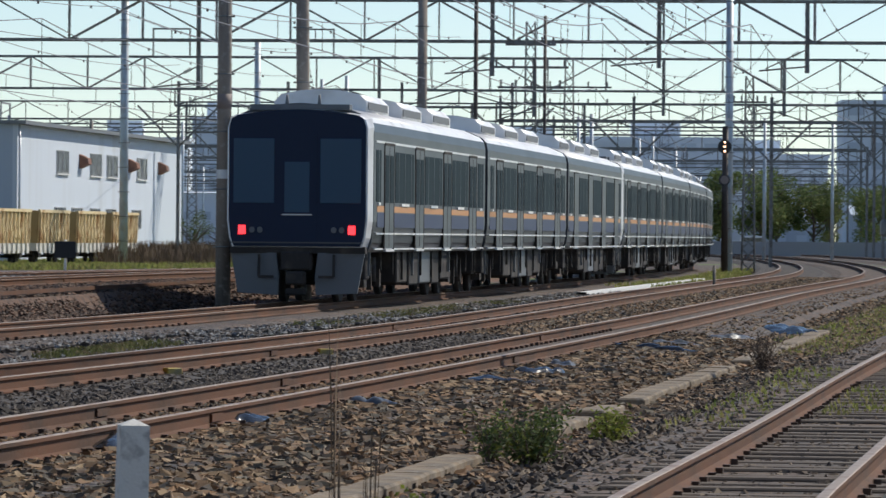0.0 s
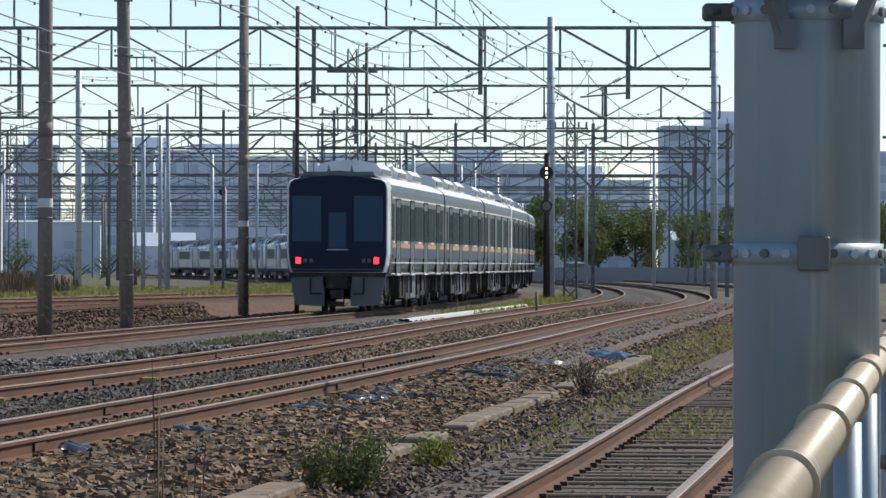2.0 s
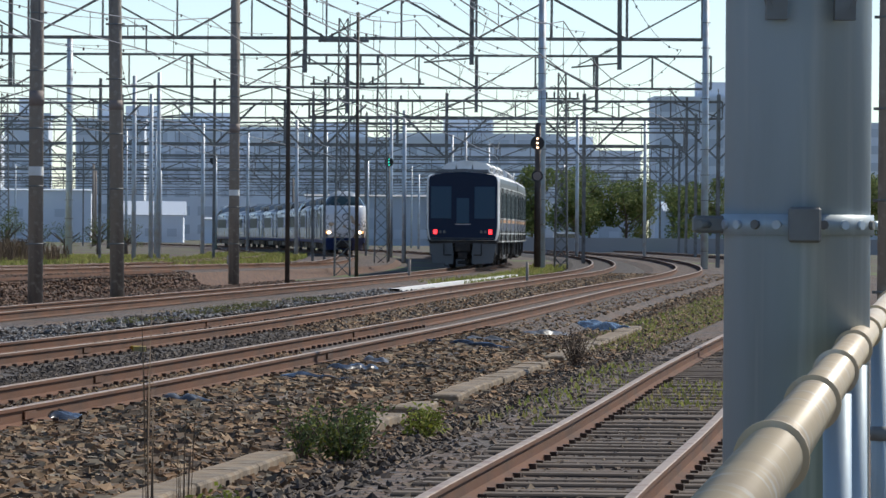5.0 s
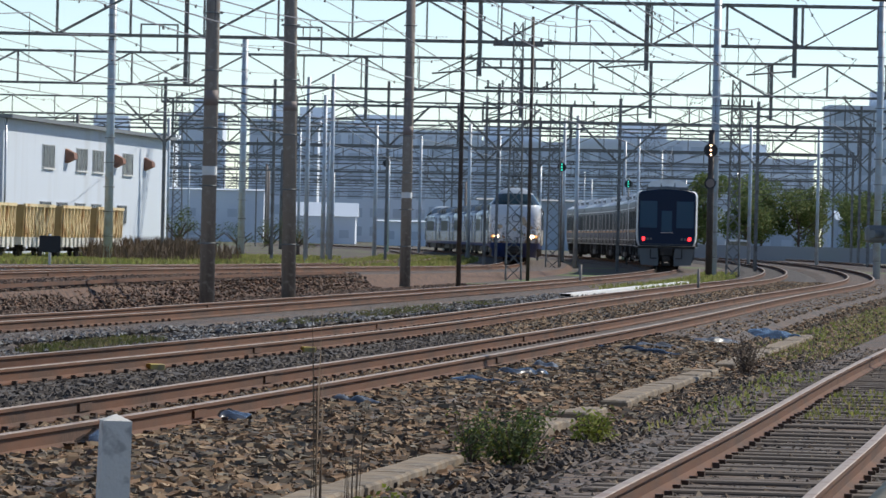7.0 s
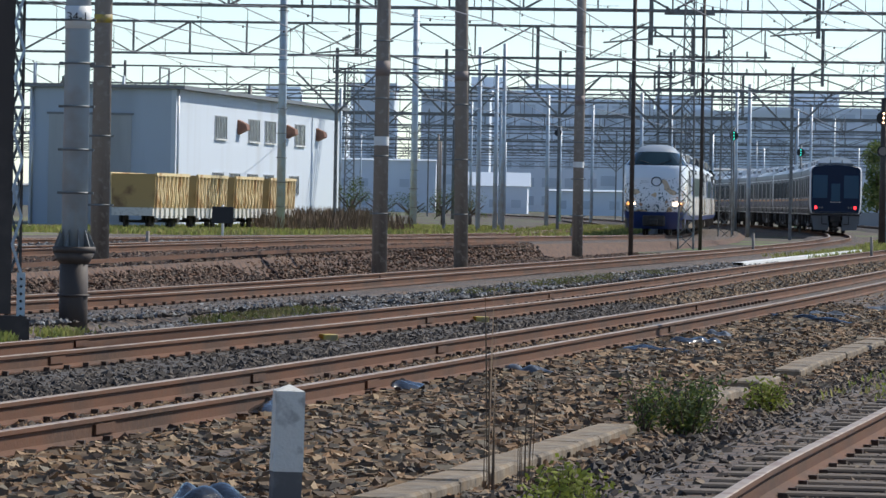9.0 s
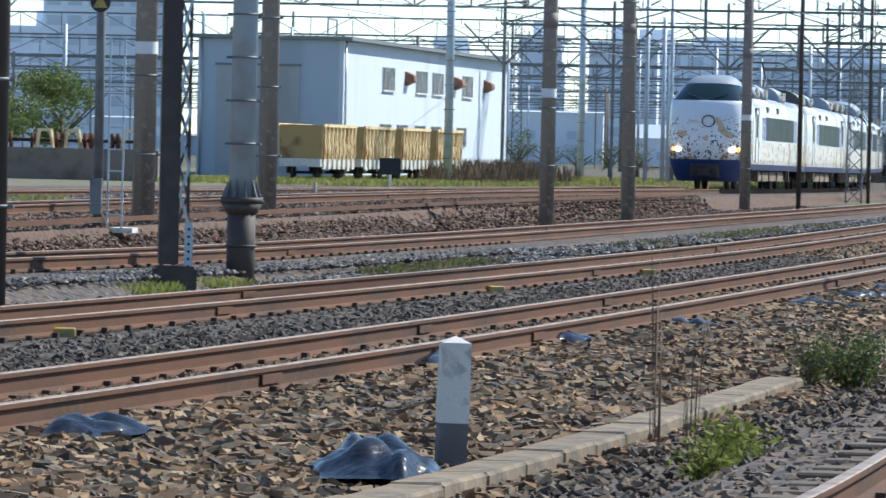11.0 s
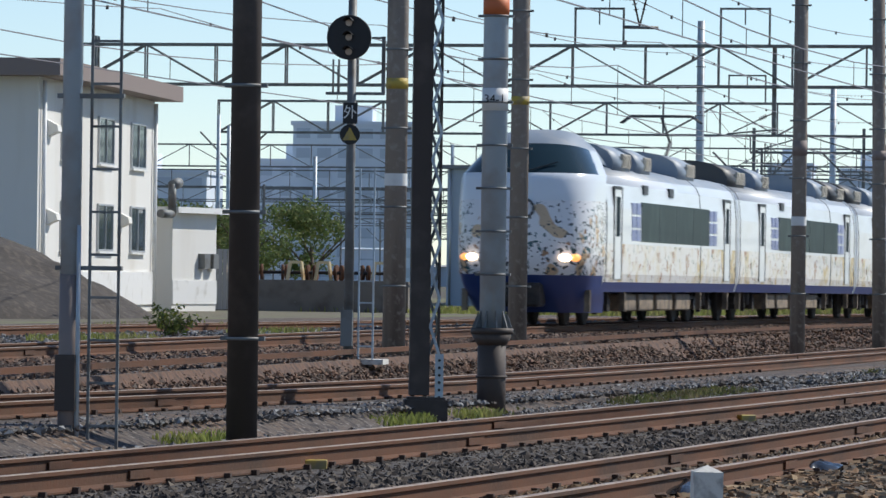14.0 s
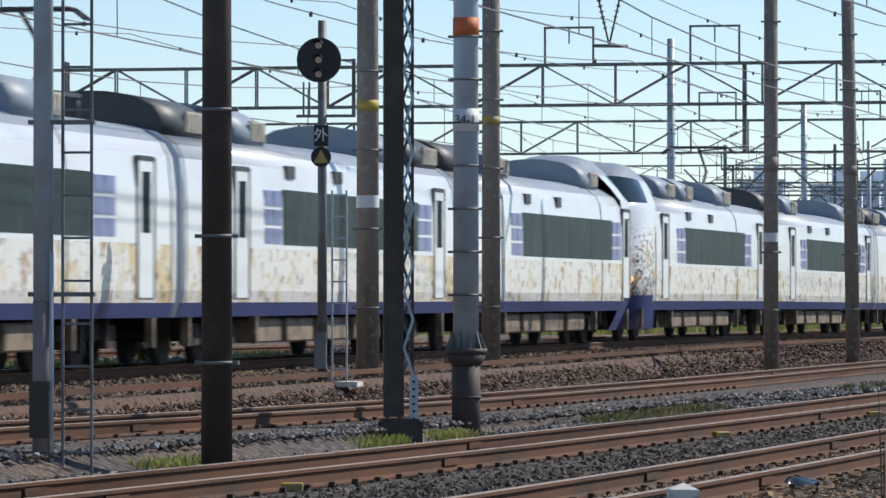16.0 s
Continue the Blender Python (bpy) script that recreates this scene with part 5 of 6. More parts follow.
def feeder(a, b, n, sag, label="thin dark feeder wire with clips"):
    """A free wire in spans from a to b."""
    t = thing("feeder_wire", label, "wire", "feeder wires")
    bm = bmesh.new()
    a, b = Vector(a), Vector(b)
    pts = []
    for i in range(n * 8 + 1):
        k = i / (n * 8)
        u = (k * n) % 1.0
        pts.append(a.lerp(b, k) - Vector((0, 0, sag * 4 * u * (1 - u))))
    strand(bm, pts, .013)
    part("wire", bm, "wire", t)
    for i in range(n * 5):
        k = (i + .5) / (n * 5)
        u = (k * n) % 1.0
        p = a.lerp(b, k) - Vector((0, 0, sag * 4 * u * (1 - u)))
        bm = bmesh.new()
        box(bm, p.x - .03, p.y - .05, p.z - .07, p.x + .03, p.y + .05, p.z + .03)
        part("clip", bm, "wire", t)
    return t


for dx, z in ((-9.9, 7.3), (-9.5, 8.1), (-8.9, 8.9), (-9.3, 9.8), (-17.6, 6.8), (-18.2, 7.9), (-18.0, 9.0), (-25, 7.2), (-25.4, 8.4), (-31, 7.6)):
    feeder((dx - 2.6, 30, z), (dx + 21 if dx > -15 else dx + 18, 223, z + 1.6), 4, .5)
for xa, xb, z in ((-3, 13, 8.6), (-1.5, 14.5, 9.8), (5, 19, 9.0), (2, 10, 10.6), (-8, 5, 10.4)):
    feeder((xa, 100, z), (xb, 223, z + 1.0), 2, .5)
    feeder((xb, 223, z + 1.0), (xb + 5, 470, z + .8), 5, .6)
for x in (-30, -22, -14, -6, 4, 12, 22):
    feeder((x - 1, 223, 9.2), (x - 9, 660, 9.4), 6, .6)


# cross beam on the concrete poles with a V of insulators under it
t = thing("cross_beam", "grey steel cross beam carrying a V of insulators", "gantry")
bm = bmesh.new()
tube(bm, (-4.69, 95.9, 8.3), (-13.5, 100.5, 8.3), .09, n=12)
part("beam", bm, "steel", t)
for e in (-1, 1):
    bm = bmesh.new()
    top, foot_at = Vector((-8.07 + e * .42, 97.6 - e * .2, 8.25)), Vector((-8.07, 97.6, 6.5))
    tube(bm, top, foot_at, .02, n=8)
    for k in range(9):
        p = top.lerp(foot_at, .28 + k * .065)
        tube(bm, p, p.lerp(foot_at, .03), .06, .04, 8)
    part("insulator_string", bm, "insulator", t)
bm = bmesh.new()
tube(bm, (-8.4, 97.5, 6.48), (-7.7, 97.7, 6.48), .035, n=8)
part("yoke", bm, "steel", t)


# the near tube pole beside the lens, with clamps and brackets
t = thing("tube_pole", "large galvanised tube pole with bolted clamp bands", "pole", "", pose(1.8, 16.4, GROUND))
bm = bmesh.new()
tube(bm, (0, 0, -.2), (0, 0, 7), .25, .25, 48)
part("shaft", bm, "galv_near", t)
for z in (1.73, 2.555):
    bm = bmesh.new()
    tube(bm, (0, 0, z - .035), (0, 0, z + .035), .262, n=48)
    c = part("clamp_band", bm, "galv_near", t)
    for k in range(22):
        a = -math.pi + k * .3
        bm = bmesh.new()
        tube(bm, (.258 * math.cos(a), .258 * math.sin(a), z), (.275 * math.cos(a), .275 * math.sin(a), z), .016, n=8)
        part("bolt", bm, "galv" if k % 3 else "steel", c)
    bm = bmesh.new()
    box(bm, -.36, -.05, z - .03, -.25, .03, z + .03)
    bmesh.ops.bevel(bm, geom=list(bm.edges), offset=.01, segments=1, affect="EDGES")
    tube(bm, (-.345, -.09, z), (-.3, -.03, z), .014, n=8)
    part("clamp_lug", bm, "steel", c)
bm = bmesh.new()
box(bm, -.06, -.29, 1.67, .05, -.255, 1.79)
bmesh.ops.bevel(bm, geom=list(bm.edges), offset=.008, segments=1, affect="EDGES")
part("junction_plate", bm, "steel", t)
for x in (-.1, .13):
    bm = bmesh.new()
    v0 = box(bm, x - .04, -.3, 2.42, x + .03, -.24, 2.52)
    bar(bm, (x - .005, -.27, 2.46), (x + (-.07 if x < 0 else .07), -.3, 2.66), .045, .05)
    part("bracket", bm, "steel", t)
bm = bmesh.new()
box(bm, -.2, -.34, 2.62, .22, -.25, 2.655)
bmesh.ops.bevel(bm, geom=list(bm.edges), offset=.015, segments=2, affect="EDGES")
part("bracket_shelf", bm, "steel", t)

# cream pipe handrail running past it
t = thing("handrail", "cream painted pipe handrail with coupling rings", "handrail")
RX = lambda y: .75 + .139 * (y - 7.26)
bm = bmesh.new()
tube(bm, (RX(5), 5, 1.0), (RX(34), 34, 1.0), .05, n=24)
part("pipe", bm, "cream", t)
for y in (7.6, 10.1, 12.4, 15.0, 17.6, 20.4, 26):
    bm = bmesh.new()
    d = Vector((.139, 1, 0)).normalized()
    p = Vector((RX(y), y, 1.0))
    tube(bm, p - d * .05, p + d * .05, .057, n=24)
    tube(bm, p - d * .055, p - d * .04, .061, n=24)
    part("coupling", bm, "cream", t)
for y in (11.6, 14.2, 20, 26, 31):
    bm = bmesh.new()
    tube(bm, (RX(y) + .03, y, GROUND), (RX(y) + .02, y, .97), .035, n=14)
    p = part("post", bm, "galv_near", t)
    bm = bmesh.new()
    tube(bm, (RX(y) + .03, y, .5), (RX(y) + .03, y, .56), .045, n=14)
    part("collar", bm, "steel", p)


# ---- buildings ----
def wall_window(parent, m, u, z, w, h, name="window", bars=0, sill=True):
    """A framed window standing in a wall; m carries u (along the wall) and -y (out of it)."""
    bm = bmesh.new()
    for a, b, c, d in ((u - w / 2 - .06, z - .06, u + w / 2 + .06, z), (u - w / 2 - .06, z + h, u + w / 2 + .06, z + h + .06), (u - w / 2 - .06, z, u - w / 2, z + h), (u + w / 2, z, u + w / 2 + .06, z + h), (u - .03, z, u + .03, z + h)):
        box(bm, a, -.07, b, c, .02, d, 0, m)
    fr = part(name, bm, "frame", parent)
    bm = bmesh.new()
    box(bm, u - w / 2, -.03, z, u + w / 2, .01, z + h, 0, m)
    part("pane", bm, "glass", fr)
    if sill:
        bm = bmesh.new()
        box(bm, u - w / 2 - .12, -.13, z - .13, u + w / 2 + .12, 0, z - .065, 0, m)
        part("sill", bm, "white_paint", fr)
    for k in range(bars):
        bm = bmesh.new()
        uu = u - w / 2 + (k + .5) * w / bars
        box(bm, uu - .07, -.12, z - .05, uu + .07, -.09, z + h + .05, 0, m)
        part("grille_bar", bm, "frame", fr)
    return fr


def hood(parent, m, u, z, s=1.0, mat="white_wall"):
    bm = bmesh.new()
    v = [bm.verts.new(m @ Vector(p)) for p in ((u - .5 * s, 0, z), (u + .5 * s, 0, z), (u + .5 * s, 0, z + .8 * s), (u - .5 * s, 0, z + .8 * s), (u - .5 * s, -.55 * s, z + .25 * s), (u + .5 * s, -.55 * s, z + .25 * s), (u + .5 * s, -.5 * s, z + .55 * s), (u - .5 * s, -.5 * s, z + .55 * s))]
    for q in ((0, 1, 5, 4), (4, 5, 6, 7), (7, 6, 2, 3), (0, 4, 7, 3), (1, 2, 6, 5)):
        bm.faces.new([v[i] for i in q])
    bmesh.ops.recalc_face_normals(bm, faces=bm.faces)
    part("vent_hood", bm, mat, parent)


def block_walls(name, parent, m, L, D, z0, z1, mats, th=.25):
    """Four walls and a floor-less shell: front at y = 0, back at y = D, in the frame m."""
    for nm, a, b, mt in (("wall_front", (0, 0), (L, th), mats[0]), ("wall_back", (0, D - th), (L, D), mats[0]), ("wall_side", (0, th), (th, D - th), mats[1]), ("wall_side", (L - th, th), (L, D - th), mats[1])):
        bm = bmesh.new()
        box(bm, a[0], a[1], z0, b[0], b[1], z1, 0, m)
        part(nm, bm, mt, parent)


def frame_on(p, q):
    """A frame whose x runs from plan point p to q and whose -y points out of the wall on its right-hand side."""
    d = Vector((q[0] - p[0], q[1] - p[1], 0))
    return Matrix.Translation((p[0], p[1], 0)) @ Matrix.Rotation(math.atan2(d.y, d.x), 4, "Z"), d.length


# white workshop, its gable end coloured blue-grey for the shade on it
ws = thing("workshop", "white clad railway workshop with a shade-tinted blue grey gable", "building")
m, L = frame_on((-23.0, 250), (-17.5, 303))
D, ZT = 7.8, 7.0
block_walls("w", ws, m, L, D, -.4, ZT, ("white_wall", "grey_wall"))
bm = bmesh.new()
v = [bm.verts.new(m @ Vector(p)) for p in ((-.3, -.5, ZT), (L + .4, -.5, ZT), (L + .4, D + .3, ZT + .02), (-.3, D + .3, ZT + .02))]
bm.faces.new(v)
r = bmesh.ops.extrude_face_region(bm, geom=list(bm.faces))
bmesh.ops.translate(bm, verts=[g for g in r["geom"] if isinstance(g, bmesh.types.BMVert)], vec=(0, 0, .2))
bmesh.ops.recalc_face_normals(bm, faces=bm.faces)
part("roof", bm, "roof", ws, "thin dark grey overhanging roof")
for u in (12.6, 22.8, 28.1, 38.3):
    wall_window(ws, m, u, 4.65, 3.3, 1.15, bars=7)
for u in (12.0, 17.0, 22.6, 27.8, 36.5):
    wall_window(ws, m, u, 1.7, 3.0, 1.0, bars=6, sill=False)
for u in (18.2, 34.2, 44.8):
    hood(ws, m, u, 4.95, 1.0, "rust_hood")
side, SL = frame_on((m @ Vector((0, D, 0)))[:2], (m @ Vector((0, 0, 0)))[:2])
for u, w in ((3.25, 4.4),):
    bm = bmesh.new()
    box(bm, u - w / 2, -.06, -.3, u + w / 2, .0, 5.6, 0, side)
    rs = part("roller_shutter", bm, "door_panel", ws, "wide pale roller shutter door")
    for k in range(10):
        bm = bmesh.new()
        box(bm, u - w / 2, -.075, .2 + k * .52, u + w / 2, -.06, .24 + k * .52, 0, side)
        part("slat", bm, "door_panel", rs)
    bm = bmesh.new()
    box(bm, u - w / 2 - .1, -.12, 5.6, u + w / 2 + .1, -.0, 5.72, 0, side)
    part("lintel", bm, "roof", ws)
for u in (-.05, SL - .1):
    bm = bmesh.new()
    tube(bm, side @ Vector((u + .25, -.1, -.3)), side @ Vector((u + .25, -.1, ZT)), .06, n=8)
    part("downpipe", bm, "frame", ws)
bm = bmesh.new()
for a in (10.5, 13.0):
    bar(bm, m @ Vector((a, 3, ZT + .4)), m @ Vector((a, 3, ZT + 1.4)), .09)
bar(bm, m @ Vector((10.5, 3, ZT + 1.4)), m @ Vector((13.0, 3, ZT + 1.4)), .09)
part("roof_rail", bm, "roof", ws)


def hopper_wagon(mm):
    t = thing("hopper_wagon", "faded yellow ribbed hopper wagon on a weedy siding", "wagon", "yellow wagons", mm)
    bm = bmesh.new()
    prof = [(-.93, .95), (.93, .95), (.97, 2.4), (-.97, 2.4)]
    a = [bm.verts.new((x, -3.6, z)) for x, z in prof]
    b = [bm.verts.new((x, 3.6, z)) for x, z in prof]
    for i in range(4):
        bm.faces.new((a[i], a[(i + 1) % 4], b[(i + 1) % 4], b[i]))
    bm.faces.new(a[::-1]), bm.faces.new(b)
    bmesh.ops.recalc_face_normals(bm, faces=bm.faces)
    part("hopper", bm, "yellow", t)
    for k in range(9):
        y = -3.4 + k * .85
        for s in (-1, 1):
            bm = bmesh.new()
            bar(bm, (s * .95, y, .95), (s * .99, y, 2.38), .12)
            if k < 8:
                bar(bm, (s * .96, y, 2.3), (s * .95, y + .42, 1.1), .1)
                bar(bm, (s * .95, y + .42, 1.1), (s * .96, y + .85, 2.3), .1)
            part("rib", bm, "rib_tan", t)
    bm = bmesh.new()
    for s in (-1, 1):
        box(bm, s * .95, -3.7, 2.32, s * 1.05, 3.7, 2.45)
    part("top_rim", bm, "rib_tan", t)
    bm = bmesh.new()
    box(bm, -.9, -3.8, .6, .9, 3.8, .95)
    for k in range(7):
        box(bm, .9, -3.4 + k * 1.05, .5, .98, -2.9 + k * 1.05, .93)
    part("underframe", bm, "post_white", t, "pale dusty underframe")
    for y in (-2.4, 2.4):
        bm = bmesh.new()
        for s in (-1, 1):
            tube(bm, (s * .5, y, .35), (s * .62, y, .35), .36, n=16)
            box(bm, s * .7, y - .3, .3, s * .8, y + .3, .75)
        tube(bm, (-.6, y, .35), (.6, y, .35), .06, n=8)
        part("wheelset", bm, "under", t)
    return t


wd = Vector((.104, 1, 0)).normalized()
first = hopper_wagon(pose(-20.3, 209, -.06, 0, 0, -math.degrees(math.atan(.104))))
for k in range(1, 4):
    copy_thing(first, pose(-20.3 + wd.x * 9.3 * k, 209 + wd.y * 9.3 * k, -.06, 0, 0, -math.degrees(math.atan(.104))))

# ivory two storey house with a brown roof edge, and its annex
hs = thing("house", "ivory two storey office house with a brown roof edge", "house")
hm, HL = frame_on((-28.8, 137), (-28.9, 156))
block_walls("h", hs, hm, HL, 9.0, .05, 7.0, ("ivory_wall", "ivory_wall"))
bm = bmesh.new()
box(bm, -.9, -.8, 7.0, HL + .9, 9.8, 7.5, 0, hm)
part("roof", bm, "roof_brown", hs, "flat roof with a brown fascia")
for u in (4.6, 10.4, 16.0):
    for z in (2.05, 4.75):
        wall_window(hs, hm, u, z, 2.4, 1.35, bars=0)
for u, z in ((1.6, 5.3), (1.6, 2.7), (13.2, 2.75)):
    hood(hs, hm, u, z, .6, "ivory_wall")
for u in (.4, HL - .25):
    bm = bmesh.new()
    tube(bm, hm @ Vector((u, -.1, .3)), hm @ Vector((u, -.1, 6.9)), .07, n=8)
    part("downpipe", bm, "white_paint", hs)
bm = bmesh.new()
box(bm, -.05, -.08, .3, HL + .05, 0, 1.35, 0, hm)
part("plinth", bm, "white_paint", hs, "stained white plinth")
an = thing("annex", "small pale annex with an outside flue", "building")
am, AL = frame_on((-28.6, 158), (-27.7, 161.4))
block_walls("a", an, am, AL, 6, .05, 3.35, ("ivory_wall", "ivory_wall"), .2)
bm = bmesh.new()
box(bm, -.3, -.35, 3.35, AL + .3, 6.3, 3.55, 0, am)
part("roof", bm, "white_paint", an)
bm = bmesh.new()
tube(bm, am @ Vector((-.6, -.25, 3.3)), am @ Vector((-.6, -.25, 4.3)), .14, n=12)
tube(bm, am @ Vector((-.6, -.25, 4.25)), am @ Vector((-.1, -.25, 4.35)), .18, n=12)
tube(bm, am @ Vector((-.6, -.25, 3.3)), am @ Vector((-1.5, -.25, 3.3)), .14, n=12)
part("flue", bm, "steel", an)
for u in (2.3, 3.0):
    bm = bmesh.new()
    box(bm, u - .22, -.25, 1.5, u + .22, 0, 2.0, 0, am)
    part("meter_box", bm, "steel", an)
bm = bmesh.new()
box(bm, 0, -.04, .3, AL, 0, 1.1, 0, am)
part("plinth", bm, "white_paint", an)

# dark gravel heap by the house
bm = bmesh.new()
bmesh.ops.create_grid(bm, x_segments=40, y_segments=40, size=1)
for v in bm.verts:
    r = v.co.length
    h = max(0, 1 - r) ** .8 * 3.3
    v.co = Vector((v.co.x * 7, v.co.y * 9, h + (noise.noise(v.co * 5) * .35 if r < 1 else 0)))
hp = finish("mound", bm, "mound")
hp.matrix_basis = pose(-29.6, 122, .0)
tagged(hp, "dark stony mound in front of the house", "mound")

# stained yard wall with parked wheelsets behind it
bm = bmesh.new()
box(bm, -56, 168, -.3, -22.2, 168.4, 1.15)
structure("wall_yard", bm, "wall_stone", "stained low concrete yard wall", "wall")
for k in range(20):
    t = thing("wheelset", "rusty parked wheelset with yellow guard frame", "wheelset", "parked wheelsets", pose(-42 + k * .98, 171.0 + random.uniform(-.3, .3), 1.13, 0, 0, random.uniform(-25, 25)))
    bm = bmesh.new()
    for s in (-.38, .38):
        tube(bm, (s - .05, 0, .29), (s + .05, 0, .29), .29, n=18)
    part("wheel", bm, "rail", t)
    bm = bmesh.new()
    tube(bm, (-.55, 0, .29), (.55, 0, .29), .06, n=10)
    part("axle", bm, "under", t)
    if k % 3:
        bm = bmesh.new()
        for s in (-.25, .25):
            bar(bm, (s * 1.2, -.42, 0), (s * .8, -.36, .66), .1)
        bar(bm, (-.22, -.36, .66), (.22, -.36, .66), .1)
        part("guard_frame", bm, "rib_tan", t)
bm = bmesh.new()
box(bm, -52, 168.4, -.3, -22, 174, 1.13)
structure("platform", bm, "wall_stone", "low stained concrete storage platform", "platform")
bm = bmesh.new()
for k in range(9):
    box(bm, -28.75 + k * .16, 165.2, .1, -28.61 + k * .16, 165.24, 2.2)
structure("fence", bm, "fence", "pale corrugated yard fence panel", "fence")

# board on a post at the grass edge
t = thing("track_board", "square black track board on a white post", "sign", "", pose(-11.7, 143, .1))
bm = bmesh.new()
tube(bm, (0, 0, -.1), (0, 0, 1.05), .04, n=10)
part("post", bm, "white_paint", t)
bm = bmesh.new()
box(bm, -.32, -.07, .5, .32, -.04, 1.0)
bmesh.ops.bevel(bm, geom=list(bm.edges), offset=.008, segments=1, affect="EDGES")
part("board", bm, "black", t)


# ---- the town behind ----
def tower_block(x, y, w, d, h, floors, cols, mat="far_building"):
    t = thing("apartment_block", "haze-tinted grey apartment block far behind the yard", "building", "distant blocks", pose(x, y, GROUND))
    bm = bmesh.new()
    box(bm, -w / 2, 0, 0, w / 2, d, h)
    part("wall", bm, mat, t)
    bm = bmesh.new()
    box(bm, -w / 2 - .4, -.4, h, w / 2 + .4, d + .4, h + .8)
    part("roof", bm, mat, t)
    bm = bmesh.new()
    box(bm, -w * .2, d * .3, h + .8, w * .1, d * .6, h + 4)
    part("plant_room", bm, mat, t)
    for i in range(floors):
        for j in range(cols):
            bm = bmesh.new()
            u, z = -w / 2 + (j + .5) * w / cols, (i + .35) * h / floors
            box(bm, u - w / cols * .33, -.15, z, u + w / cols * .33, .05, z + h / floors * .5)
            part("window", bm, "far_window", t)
    return t


rb = random.Random(5)
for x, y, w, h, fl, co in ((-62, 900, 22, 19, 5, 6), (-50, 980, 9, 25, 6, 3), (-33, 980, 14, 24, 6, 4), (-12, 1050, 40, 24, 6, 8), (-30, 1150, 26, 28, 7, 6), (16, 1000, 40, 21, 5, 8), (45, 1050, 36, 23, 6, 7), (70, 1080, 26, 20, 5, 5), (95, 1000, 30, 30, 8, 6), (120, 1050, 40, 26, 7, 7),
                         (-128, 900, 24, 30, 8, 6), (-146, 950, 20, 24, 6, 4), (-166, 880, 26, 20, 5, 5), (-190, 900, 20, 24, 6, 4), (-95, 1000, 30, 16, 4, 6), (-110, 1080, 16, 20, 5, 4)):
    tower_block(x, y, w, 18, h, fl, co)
def town_house(x, y, w, d, h, wall, rng):
    """A plain low house or shed far behind the yard."""
    t = thing("town_house", "low haze-tinted house of the town behind the yard", "house", "town houses", pose(x, y, GROUND))
    bm = bmesh.new()
    box(bm, 0, 0, 0, w, d, h)
    part("wall", bm, wall, t)
    bm = bmesh.new()
    ridge = rng.choice((.0, .0, 1.2, 2.0))
    a = [bm.verts.new(p) for p in ((-.4, -.5, h), (w + .4, -.5, h), (w + .4, d / 2, h + ridge + .3), (-.4, d / 2, h + ridge + .3), (-.4, d + .5, h), (w + .4, d + .5, h))]
    for q in ((0, 1, 2, 3), (3, 2, 5, 4), (0, 3, 4), (1, 5, 2), (0, 4, 5, 1)):
        bm.faces.new([a[k] for k in q])
    bmesh.ops.recalc_face_normals(bm, faces=bm.faces)
    part("roof", bm, rng.choice(("grey_wall", "fence", "far_window")), t)
    cols = max(2, int(w / 3.2))
    for f in range(max(1, int(h / 3))):
        for c in range(cols):
            if rng.random() < .8:
                bm = bmesh.new()
                u = (c + .5) * w / cols
                box(bm, u - .8, -.12, f * 3 + 1.0, u + .8, .05, f * 3 + 2.3)
                part("window", bm, "far_window", t)
    return t


hb = random.Random(9)
x = -180.0
while x < 120:
    w, h = hb.uniform(8, 22), hb.uniform(3.2, 10)
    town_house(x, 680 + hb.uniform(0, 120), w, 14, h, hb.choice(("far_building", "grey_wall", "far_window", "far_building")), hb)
    x += w + hb.uniform(0, 9)


# ---- trees, bushes and grass ----
def leaf_cloud(bm, centre, rad, n, size, rng, m=0):
    for _ in range(n):
        while True:
            p = Vector((rng.uniform(-1, 1), rng.uniform(-1, 1), rng.uniform(-1, 1)))
            if .25 < p.length < 1:
                break
        q = Vector(centre) + Vector((p.x * rad[0], p.y * rad[1], p.z * rad[2]))
        a = Vector((rng.uniform(-1, 1), rng.uniform(-1, 1), rng.uniform(-.6, 1))).normalized() * size * rng.uniform(.5, 1.3)
        b = a.orthogonal().normalized() * size * rng.uniform(.3, .7)
        v = [bm.verts.new(q - a), bm.verts.new(q + b), bm.verts.new(q + a), bm.verts.new(q - b)]
        f = bm.faces.new(v)
        f.material_index = m if rng.random() < .7 else 1


def tree(x, y, z, h, w, seed, leaves=1600, label="leafy green tree beside the yard", far=False):
    rng = random.Random(seed)
    t = thing("tree", label, "tree", "trees", pose(x, y, z))
    bm = bmesh.new()
    tube(bm, (0, 0, -.3), (0, 0, h * .5), .16, .1, 8)
    for k in range(6):
        a = rng.uniform(0, 6.28)
        z0 = h * rng.uniform(.2, .5)
        tube(bm, (0, 0, z0), (math.cos(a) * w * .35, math.sin(a) * w * .35, z0 + h * .3), .07, .03, 6)
    part("trunk", bm, "bark", t)
    bm = bmesh.new()
    for k in range(12):
        a, rr = rng.uniform(0, 6.28), rng.uniform(0, .36) * w
        c = (math.cos(a) * rr, math.sin(a) * rr, h * rng.uniform(.3, .88))
        s = rng.uniform(.13, .24)
        leaf_cloud(bm, c, (w * s, w * s, h * s * .8), leaves // 12, .16 * (h / 7), rng)
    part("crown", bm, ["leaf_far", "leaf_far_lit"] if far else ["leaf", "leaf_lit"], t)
    return t


